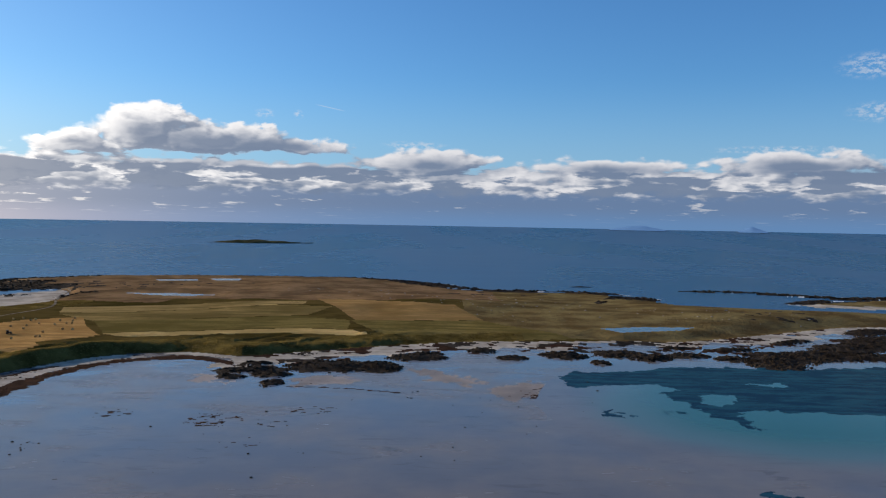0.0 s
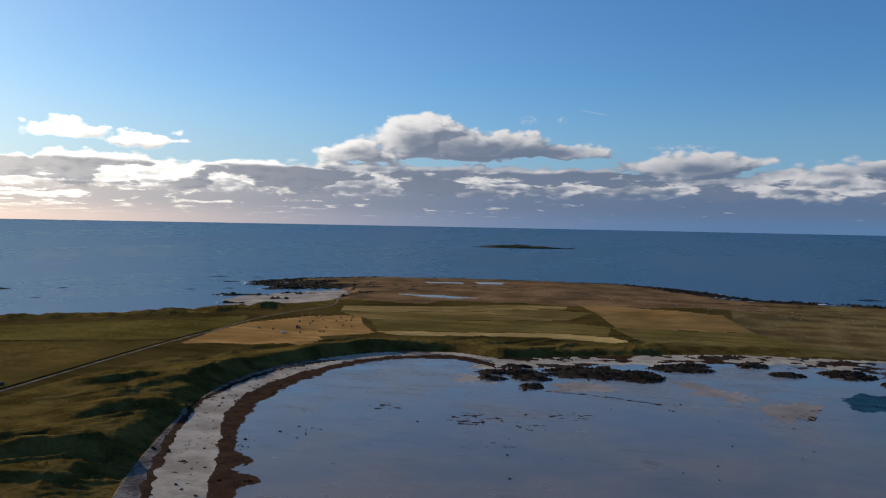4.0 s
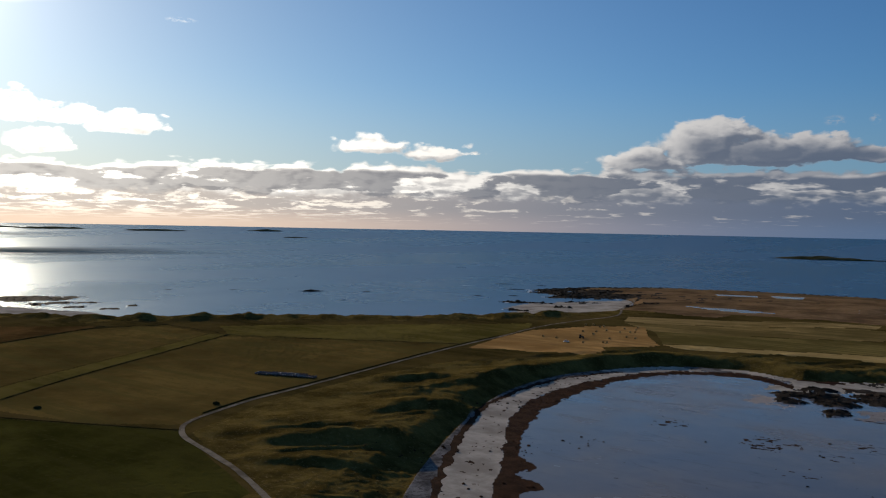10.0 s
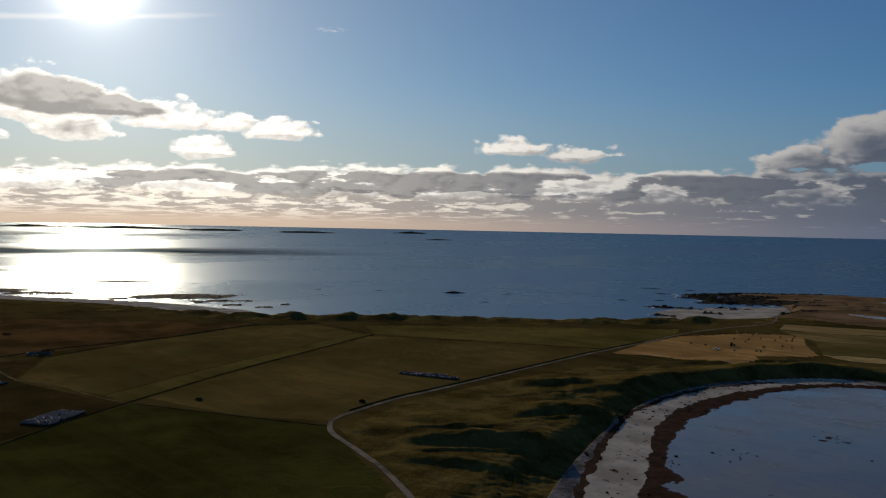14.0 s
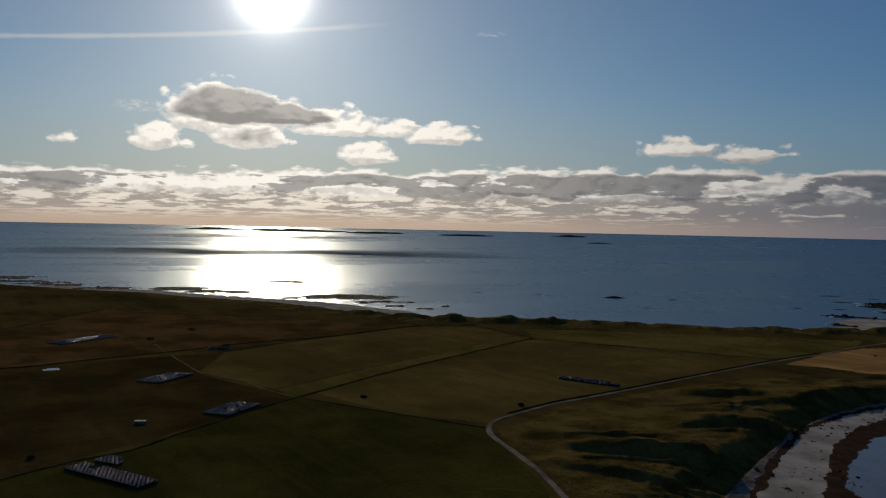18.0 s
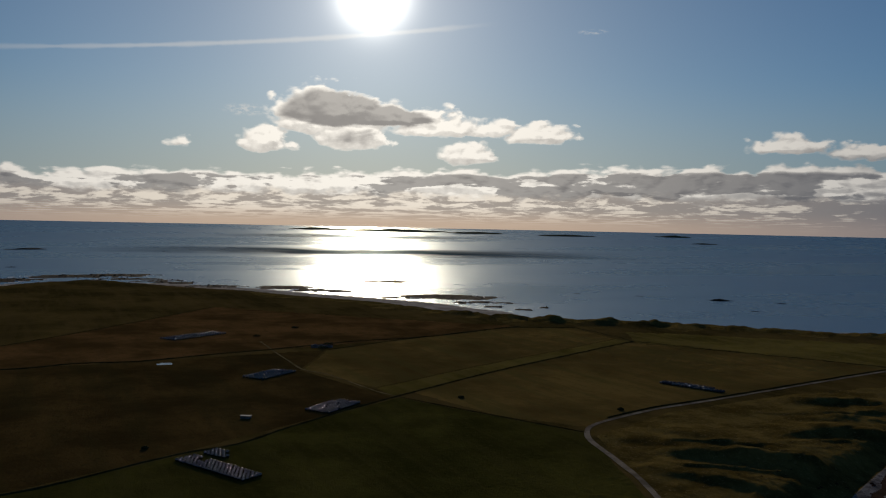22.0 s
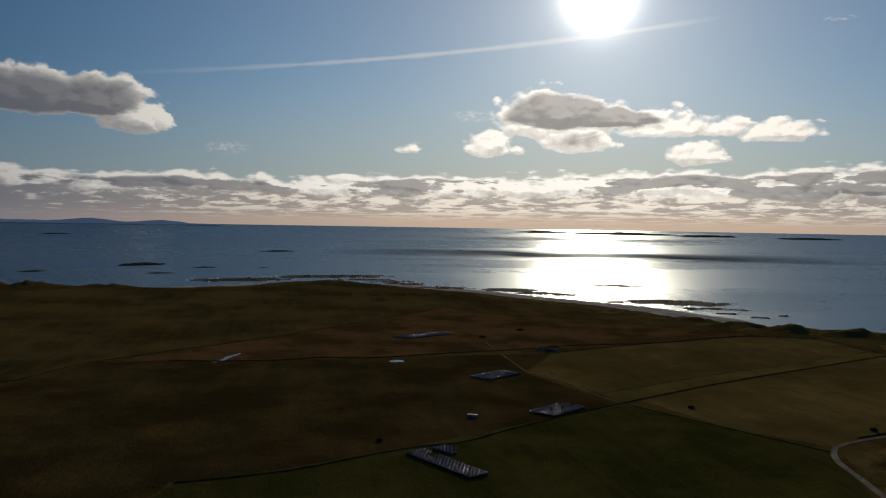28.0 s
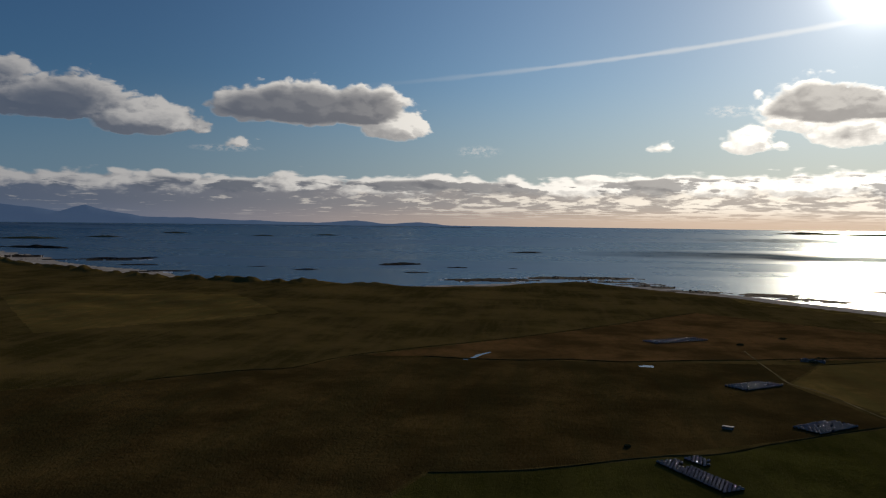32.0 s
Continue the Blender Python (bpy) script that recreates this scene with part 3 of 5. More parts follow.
BAY_FOOT = [(-60, 30), (-110, 110), (-150, 178), (-167, 207), (-183, 238), (-204, 285), (-223, 334), (-235, 382), (-236, 432),
            (-225, 468), (-212, 494), (-191, 516), (-157, 527), (-123, 516), (-98, 530), (-64, 553), (-21, 577), (25, 597),
            (89, 605), (131, 614), (171, 612), (223, 641), (282, 681), (350, 722), (430, 735), (520, 770)]
NORTH_COAST = [(540, 800), (450, 815), (380, 835), (320, 850), (262, 880), (228, 955), (193, 1018), (160, 1038), (124, 1035),
               (82, 1036), (47, 1046), (12, 1072), (-49, 1168), (-117, 1218), (-215, 1218), (-313, 1215), (-403, 1192),
               (-461, 1176), (-513, 1116), (-551, 1076), (-535, 1020), (-470, 975), (-430, 955), (-400, 905), (-390, 860), (-384, 800)]
WEST_COAST = [(-405, 737), (-428, 688), (-453, 655), (-499, 598), (-546, 545), (-592, 494), (-622, 452), (-644, 428), (-675, 402), (-712, 384),
              (-751, 366), (-804, 352), (-850, 332), (-885, 307), (-931, 276), (-987, 246), (-1029, 216), (-1075, 179), (-1130, 140), (-1190, 100),
              (-1191, 40), (-1158, -5), (-1107, -42), (-1084, -92), (-1069, -148), (-1091, -211), (-1095, -273), (-1089, -332), (-1113, -402),
              (-1140, -469), (-1165, -535), (-1227, -620), (-1294, -701), (-1363, -809), (-1466, -924), (-1560, -1010), (-1673, -1093), (-2000, -1500), (-2600, -2600)]
SOUTH = [(-600, -4200), (1500, -1800), (420, -520), (110, -210), (0, -60)]
FOOT_LINE = curve(BAY_FOOT, 4)
OUTER_LINE = curve(NORTH_COAST + WEST_COAST, 3)
LAND = FOOT_LINE + OUTER_LINE + SOUTH
from_foot, from_coast = Nearness(FOOT_LINE), Nearness(OUTER_LINE)
EAST_LAND = [(1400, 1300), (700, 1075), (531, 1015), (452, 972), (393, 940), (400, 905), (450, 890), (560, 880), (1400, 1000)]
# lines along the beach of the bay: drift line, edges of the cast weed
DRIFT = curve([(-130, 172), (-157, 209), (-177, 242), (-197, 279), (-219, 329), (-228, 364), (-231, 396), (-228, 432), (-215, 470)], 4)
WEED_IN = curve([(-105, 165), (-143, 221), (-170, 269), (-193, 309), (-207, 341), (-215, 371), (-216, 410), (-209, 458), (-196, 489), (-170, 512), (-150, 516), (-126, 500)], 4)
WEED_OUT = curve([(-95, 165), (-136, 224), (-137, 243), (-146, 247), (-153, 251), (-151, 262), (-165, 273), (-178, 297), (-190, 326), (-197, 345), (-203, 387),
                  (-202, 440), (-193, 472), (-176, 494), (-150, 502), (-118, 484)], 4)
BEACH_BAND = FOOT_LINE[:44] + WEED_IN[::-1]
SHINGLE_BAND = FOOT_LINE[:36] + DRIFT[::-1]
WEED_BAND = WEED_IN + WEED_OUT[::-1]
BAY = FOOT_LINE + [(640, 640), (640, 100), (300, -300), (110, -210)]
BLUE_EDGE = curve([(640, 200), (300, 262), (148, 277), (104, 290), (70, 315), (52, 350), (46, 395), (54, 440), (72, 486), (100, 512), (150, 530), (220, 520), (300, 560), (640, 640)], 4)
WEED_BEDS = [[(62, 469), (77, 484), (109, 486), (147, 510), (214, 504), (420, 560), (420, 420), (300, 380), (205, 384), (164, 386), (150, 392), (138, 390), (136, 352), (127, 366), (120, 380), (118, 407), (111, 432), (103, 448), (70, 438)],
             [(71, 382), (76, 383), (85, 370), (78, 370)], [(106, 386), (110, 386), (112, 380), (107, 379)], [(104, 269), (110, 270), (113, 263), (105, 261)]]
WEED_GAPS = [[(124, 405), (135, 420), (147, 426), (146, 412), (132, 397)], [(86, 446), (115, 452), (122, 436), (109, 430)], [(165, 455), (190, 462), (185, 448)]]
# weedy rock: centre, half length, half width, turn in degrees
ROCKS = [(-102, 472, 21, 8, 11), (-66, 488, 23, 19, 18), (-38, 488, 15, 17, 10), (-15, 525, 18, 12, 20), (-88, 435, 6, 9, 9), (-112, 450, 8, 5, 12), (-92, 458, 10, 8, 9), (-108, 492, 8, 5, 11),
         (-8, 540, 9, 6, 9), (27, 556, 9, 10, 13), (45, 530, 10, 8, 10), (79, 544, 14, 14, 11), (98, 516, 6, 7, 9), (118, 552, 16, 14, 11), (134, 540, 14, 13, 11), (162, 550, 14, 10, 11), (188, 540, 12, 10, 10),
         (208, 520, 16, 18, 11), (222, 548, 20, 24, 15), (250, 560, 30, 20, 25), (282, 556, 30, 14, 15), (290, 596, 40, 20, 40), (330, 640, 40, 18, 40), (200, 580, 18, 6, 10), (160, 584, 12, 4, 10),
         (350, 690, 30, 14, 40), (258, 622, 22, 6, 35)]
SHORE_ROCKS = [(222, 962, 26, 22, 20), (196, 962, 22, 9, 60), (170, 905, 14, 5, 70), (190, 1030, 34, 10, -30), (92, 1052, 46, 9, 0), (148, 1050, 14, 6, 0), (30, 1076, 34, 12, -40), (-22, 1138, 60, 22, -50), (-70, 1192, 46, 16, -35),
               (-150, 1228, 60, 9, 0), (-260, 1230, 70, 8, 0), (-370, 1212, 50, 9, 15), (-480, 1162, 50, 22, 40), (-540, 1090, 60, 26, 50), (-560, 1035, 40, 26, 60), (-520, 1000, 56, 26, 30), (-497, 935, 26, 16, 40), (-474, 968, 50, 26, 20),
               (-500, 830, 32, 9, 20), (-460, 748, 14, 4, 15), (-440, 812, 12, 5, 10), (-452, 880, 20, 7, 20),
               (-385, 890, 26, 7, 60),
               (350, 1094, 36, 9, 0), (410, 1076, 50, 12, -30), (470, 1030, 50, 14, -38), (540, 1030, 60, 16, 10), (420, 960, 44, 14, 40), (600, 1056, 60, 14, 20)]
WEST_ROCKS = [(-1335, 94, 84, 34, -82), (-1262, 137, 46, 12, 78), (-1258, -44, 66, 34, -78), (-1177, 183, 30, 13, 78), (-1108, 222, 38, 15, 76), (-1072, 303, 32, 28, 76),
              (-1018, 326, 28, 20, 75), (-999, 352, 26, 13, 76), (-1147, 478, 38, 20, 78), (-899, 402, 34, 11, 74), (-910, 444, 40, 19, 75), (-879, 462, 42, 26, 74), (-824, 433, 11, 9, 72),
              (-826, 459, 12, 10, 75), (-776, 445, 12, 8, 72), (-810, 477, 13, 6, 72), (-741, 460, 10, 6, 74), (-754, 495, 5, 4, 72), (-1185, 73, 36, 9, 77), (-1215, 168, 40, 14, -75),
              (-1625, -875, 110, 26, -69), (-1314, -578, 43, 22, -73), (-1739, -1084, 60, 40, -67), (-1120, -300, 60, 9, 80), (-1150, -420, 50, 10, 70)]
POOLS = [[(-337, 896), (-292, 906), (-239, 890), (-262, 872), (-300, 876)], [(-372, 1090), (-318, 1100), (-310, 1072), (-356, 1064)],
         [(-307, 1113), (-267, 1123), (-262, 1094), (-290, 1082)], [(124, 660), (157, 674), (203, 678), (186, 656), (136, 638)],
         [(-507, -37), (-515, -31), (-529, -28), (-541, -21), (-540, -19.5), (-526, -25.5), (-514, -28.5), (-507, -34)], [(-506, 68), (-505, 77), (-499, 77), (-500, 69)]]
STUBBLE_FIELD = [(-324, 652), (-288, 677), (-263, 623), (-233, 574), (-240, 556), (-262, 540), (-246, 518), (-253, 499), (-279, 486), (-301, 486), (-328, 473), (-342, 534), (-347, 590)]
ROAD = curve([(-120, 130), (-150, 150), (-191, 171), (-218, 183), (-245, 192), (-268, 199), (-281, 207), (-288, 215), (-294, 229), (-304, 264), (-310, 305), (-320, 369),
              (-337, 472), (-344, 540), (-352, 590), (-355, 640), (-351, 690), (-346, 725), (-350, 760), (-376, 822), (-396, 874), (-413, 936), (-430, 962), (-452, 958)], 5)
# crests of the dunes behind the beach, with their heights
DUNE_RIDGES = [(1.7, [(-272, 228), (-257, 243), (-240, 246), (-223, 254), (-202, 266)]), (4.2, [(-240, 216), (-222, 233), (-207, 242), (-198, 247)]),
               (2.6, [(-226, 196), (-205, 207), (-192, 213)]), (3.4, [(-244, 277), (-240, 298), (-228, 310), (-206, 313)]),
               (2.2, [(-262, 306), (-251, 321), (-232, 325)]), (2.4, [(-290, 332), (-281, 358), (-264, 363), (-248, 371)]),
               (3.4, [(-262, 345), (-250, 367), (-253, 404), (-250, 424)]), (1.2, [(-270, 209), (-256, 224), (-237, 234)]), (1.4, [(-246, 251), (-233, 265), (-214, 270)])]


def ellipses(items, x, y, seed, rough=0.42):
    """How far inside the nearest of the rock patches: over 0 inside."""
    best = np.full(np.shape(x), -9.0)
    for cx, cy, a, b, turn in items:
        reach = 1.7 * max(a, b)
        near = np.nonzero((np.abs(x - cx) < reach) & (np.abs(y - cy) < reach))
        if len(near[0]):
            px, py = x[near] - cx, y[near] - cy
            c, s = math.cos(radians(turn)), math.sin(radians(turn))
            u, v = (px * c + py * s) / a, (py * c - px * s) / b
            best[near] = np.maximum(best[near], 1 - np.sqrt(u * u + v * v))
    near = best > -0.8
    best[near] += 0.06 + (fbm(x[near], y[near], 14, 4, seed) - 0.5) * rough * 2
    return best


def ridges(x, y):
    """Blown dunes: gentle to windward, steep in the lee, which looks towards the bay."""
    total = np.zeros(np.shape(x))
    near = (x > -320) & (x < -150) & (y > 160) & (y < 460)
    x, y = x[near], y[near]
    x, y = x + 7 * (fbm(x, y, 16, 2, 91) - 0.5), y + 7 * (fbm(x, y, 16, 2, 92) - 0.5)
    best = np.zeros(len(x))
    for tall, line in DUNE_RIDGES:
        line = curve(line, 3)
        for n, ((x0, y0), (x1, y1)) in enumerate(zip(line, line[1:])):
            dx, dy = x1 - x0, y1 - y0
            size = math.hypot(dx, dy)
            k = ((x - x0) * dx + (y - y0) * dy) / size**2
            lee = ((x - x0) * dy - (y - y0) * dx) / size
            ends = np.minimum(1.0, 0.35 + 0.65 * np.minimum((n + np.clip(k, 0, 1)) / 2.5, (len(line) - 1 - n - np.clip(k, 0, 1)) / 2.5))
            off = np.maximum(np.maximum(-k, k - 1), 0) * size
            best = np.maximum(best, tall * ends * np.exp(-(off / 4) ** 2) * np.where(lee > 0, np.exp(-(lee / 5.0) ** 2), np.exp(-(lee / 15.0) ** 2)))
    total[near] = best * (0.75 + 0.5 * fbm(x, y, 12, 3, 93))
    return total


def sea_rise(r):
    """The sea's sheet climbs far out, so that it meets the sky where the horizon stands."""
    return 60.5 * np.clip((r - 2500) / 2460, 0, 2) ** 2


def ashore(x, y):
    """Land, foreshore and the rocks near it: all but the open sea."""
    return inside(LAND, x, y) | inside(EAST_LAND, x, y) | inside(BAY, x, y) | (from_coast(x, y) < 420) | (from_foot(x, y) < 300)


def height(x, y):
    x, y = np.asarray(x, float), np.asarray(y, float)
    z = sea_rise(np.hypot(x, y))
    near = ashore(x, y)
    z[near] = relief(x[near], y[near])
    return z


def relief(x, y):
    r = np.hypot(x, y)
    land = inside(LAND, x, y)
    d_foot, d_out = from_foot(x, y), from_coast(x, y)
    d = np.minimum(d_foot, d_out)
    west = ramp(-x + 0.25 * y, 60, 200)
    # the level machair, and the knolls of the northern headland
    gentle = ramp(-x, 160, 215)
    z = 3.4 * np.minimum(ramp(d_out, 0, 14), ramp(d_foot, 0, 38 - 24 * gentle)) + 0.7 * (fbm(x, y, 90, 3, 1) - 0.5)
    low = ramp(y, 800, 900) * ramp(x, -160, -20)
    z = z * (1 - low * (1 - (0.25 + 0.75 * ramp(d_out, 30, 220))))
    knoll = ramp(y, 640, 780) * ramp(x, -420, -40)
    z = z + knoll * (4.2 * ramp(d_out, 70, 230) * fbm(x, y, 110, 3, 4) ** 1.3 * 1.6 * ramp(d_foot, 10, 90))
    z = z + ramp(x, 150, 260) * ramp(y, 640, 720) * 3.0 * ramp(d_out, 0, 40) * ramp(d_foot, 5, 70)
    z = z + ramp(y, 900, 980) * (1 - ramp(x, -200, -60)) * 2.4 * ramp(d_out, 5, 60) * fbm(x, y, 35, 3, 6)
    # dunes round the bay: a steep seaward face and a hummocky back
    u, v = 0.68 * x + 0.73 * y, -0.73 * x + 0.68 * y
    crest = np.clip(1 - np.abs(fbm(u / 2.6, v, 24, 3, 9) - 0.5) / 0.075, 0, 1)
    along = ramp(y, 120, 190) * ramp(-x, -30, 60)
    tall = 2.0 + 2.2 * ramp(-x, 20, 160)
    face = tall * ramp(d_foot, 1, 12) * np.exp(-(np.maximum(d_foot - 12, 0) / 16) ** 2) * (0.45 + 0.9 * fbm(x, y, 30, 3, 11)) * (1 - 0.8 * ramp(-x, 130, 170) * ramp(-y, -490, -400))
    humps = 1.3 * np.exp(-((d_foot - 40) / 34) ** 2) * crest
    z = z + along * (face + humps * ramp(far_from(ROAD[::4], x, y), 6, 26)) + ridges(x, y)
    # the ridge of dunes along the western strand
    strand = ramp(y, 250, 380) * ramp(-y, -770, -690) * ramp(-x, 330, 380) * ramp(x, -900, -720)
    lumps = fbm(x, y, 17, 3, 14)
    z = z + strand * 5.2 * np.exp(-((d_out - 26) / 17) ** 2) * np.maximum(lumps - 0.29, 0) * 1.9
    mound = np.exp(-(((x + 600) / 16) ** 2 + ((y - 462) / 12) ** 2))
    z = z + 2.6 * mound
    z = z + ramp(-x, 700, 1000) * 2.6 * np.exp(-((d_out - 40) / 40) ** 2) * fbm(x, y, 60, 3, 17)
    z = z + ramp(-y, 50, 350) * ramp(-x, 500, 800) * 7 * np.maximum(fbm(x, y, 130, 3, 19) - 0.45, 0) * 2 * ramp(d, 20, 120)
    rim = ramp(-y, 130, 230) * ramp(-x, 980, 1050)
    z = z + rim * 7.5 * np.exp(-((d_out - 24) / 17) ** 2) * np.maximum(lumps - 0.29, 0) * 1.9
    # tussocks
    z = z + 0.5 * (along * np.exp(-(d_foot / 60) ** 2) + strand * 0.8) * (fbm(x, y, 3.5, 2, 21) - 0.5) * 2
    z = np.where(land, np.maximum(z, 0.25), 0.0)
    # the drained side of the bay and the strand
    shore = np.where(land, 0.0, np.exp(-d_foot / 20) * 0.9 + np.exp(-d_out / 12) * 0.5)
    z = z + shore
    east = inside(EAST_LAND, x, y)
    z = np.where(east, 0.3 + 3.0 * ramp(far_from(EAST_LAND, x, y), 0, 50), z)
    # rock
    rock = np.maximum.reduce([ellipses(ROCKS, x, y, 31), ellipses(SHORE_ROCKS, x, y, 33), ellipses(WEST_ROCKS, x, y, 35)])
    crag = np.maximum(rock, 0) ** 0.5 * (0.5 + 2.0 * np.abs(fbm(x, y, 7, 4, 37) - 0.5) * 2 + 1.0 * fbm(x, y, 3, 2, 38))
    z = z + np.where(rock > 0, crag * np.where(land, 0.6, 1.0), 0)
    for pool, level in zip(POOLS, (3.6, 4.6, 4.6, 3.6, 3.3, 3.3)):
        flat = np.where(inside(pool, x, y), 1.0, ramp(-far_from(pool + pool[:1], x, y), -22, -2))
        z = z + (level - z) * flat
    return z + np.where(land, 0, sea_rise(r))


# every piece of the ground: name, label, category, material
ZONES = [("sea", "deep blue open sea with wind ripples and sun glitter", "sea", SEA),
         ("tidal_flat", "wet rippled sand flat with a film of water", "tidal flat", FLAT),
         ("sand_bar", "damp bare sand bar on the tidal flat", "sand bar", DAMP),
         ("bay_water", "clear turquoise water over the sandy bay", "bay water", SHALLOW),
         ("weed_bed", "dark seaweed bed under the bay water", "weed bed", WEEDBED),
         ("beach", "pale dry sand beach with scattered weed", "beach", SAND),
         ("shingle_bank", "dark grey shingle along the top of the beach", "shingle", SHINGLE),
         ("cast_seaweed", "thick brown seaweed cast up along the waterline", "seaweed", WRACK),
         ("rock_shore", "dark weed-covered rock outcrops on the shore", "rocks", ROCK),
         ("ground", "olive brown coastal pasture with patchy grass", "pasture", GRASS),
         ("dune_grassland", "hummocky dunes grown over with marram grass", "dunes", GRASS_DUNE),
         ("heath", "russet brown heath on the headland", "heath", HEATH),
         ("headland_turf", "green turf with pale stones on the headland knolls", "turf", HILL),
         ("surf", "white surf breaking along the rocks", "surf", FOAM),
         ("pool", "shallow pool of still water in the pasture", "pool", POOL)]
FIELDS = [("stubble_field", "golden stubble field with cut rows", STUBBLE, STUBBLE_FIELD),
          ("straw_strip", "pale straw-coloured strip of cut grass", STRAW, [(-236, 583), (-193, 598), (-110, 632), (-67, 628), (-40, 588), (-80, 602), (-122, 603), (-215, 569)]),
          ("russet_field", "brown fallow field with faint plough lines", RUSSET, [(-128, 862), (12, 797), (34, 695), (-70, 682), (-96, 760)]),
          ("green_field", "green grass field behind the northern beach", GREEN, [(-72, 680), (34, 693), (66, 655), (100, 618), (20, 604), (-34, 584)]),
          ("cut_strip", "straw and green striped hay strip", STRIP, [(-334, 745), (-250, 780), (-132, 828), (-128, 777), (-142, 774), (-250, 727), (-318, 700)]),
          ("cut_strip", "olive green strip of worked land", OLIVE, [(-318, 698), (-250, 725), (-142, 772), (-98, 758), (-112, 712), (-124, 706), (-270, 652)]),
          ("cut_strip", "dark olive fallow strip beside the stubble", GREEN, [(-268, 650), (-124, 704), (-74, 682), (-70, 632), (-110, 635), (-193, 601), (-236, 586), (-242, 600)]),
          ("brown_field", "brown ley with faint mowing rows", BROWN, [(-380, 172), (-422, 257), (-453, 317), (-487, 394), (-437, 428), (-396, 454), (-339, 483), (-323, 369), (-313, 305), (-307, 264), (-297, 229), (-286, 212), (-318, 187)]),
          ("olive_field", "olive brown grass field under the dunes", LEY, [(-487, 399), (-437, 432), (-339, 488), (-348, 540), (-356, 600), (-372, 632), (-403, 590), (-449, 540), (-499, 484), (-540, 432)]),
          ("green_field", "dark green field beside the farm track", DEEPGREEN, [(-279, 204), (-318, 185), (-369, 161), (-335, 102), (-313, 72), (-304, 48), (-284, 5), (-276, -30), (-180, -60), (-110, 60), (-150, 147), (-191, 168), (-245, 190)]),
          ("green_strip", "bright green strip of grass along a bank", LEY, [(-373, 160), (-424, 253), (-455, 317), (-492, 401), (-506, 396), (-470, 320), (-440, 252), (-394, 160)]),
          ("brown_field", "brown grass field below the dunes", BROWN, [(-396, 160), (-442, 252), (-472, 320), (-508, 396), (-571, 405), (-589, 352), (-554, 247), (-524, 178), (-457, 141)]),
          ("peat_field", "dark brown wet field with bale stacks", PEAT, [(-306, 46), (-336, 100), (-371, 158), (-457, 139), (-523, 176), (-516, 62), (-511, -4), (-512, -60), (-517, -99), (-464, -128), (-451, -152), (-416, -191), (-378, -246), (-300, -330), (-150, -200), (-160, -70), (-276, -32), (-284, 0)]),
          ("heath_field", "russet rough grazing beyond the ditch", ROUGH, [(-512, -98), (-605, -8), (-696, 70), (-813, 163), (-700, 262), (-598, 366), (-561, 273), (-535, 140), (-519, 62), (-514, -4), (-515, -60)]),
          ("olive_field", "olive brown grazing field with faint ridges", GRASS, [(-542, -329), (-685, -306), (-567, -196), (-428, -190), (-393, -256)]),
          ("brown_field", "tawny field of rough grass towards the western shore", BROWN, [(-803, -524), (-896, -311), (-724, -212), (-568, -345)]),
          ("rough_field", "patchy rough grazing between the banks", GRASS, [(-937, -207), (-1025, -18), (-863, 42), (-754, -156)])]


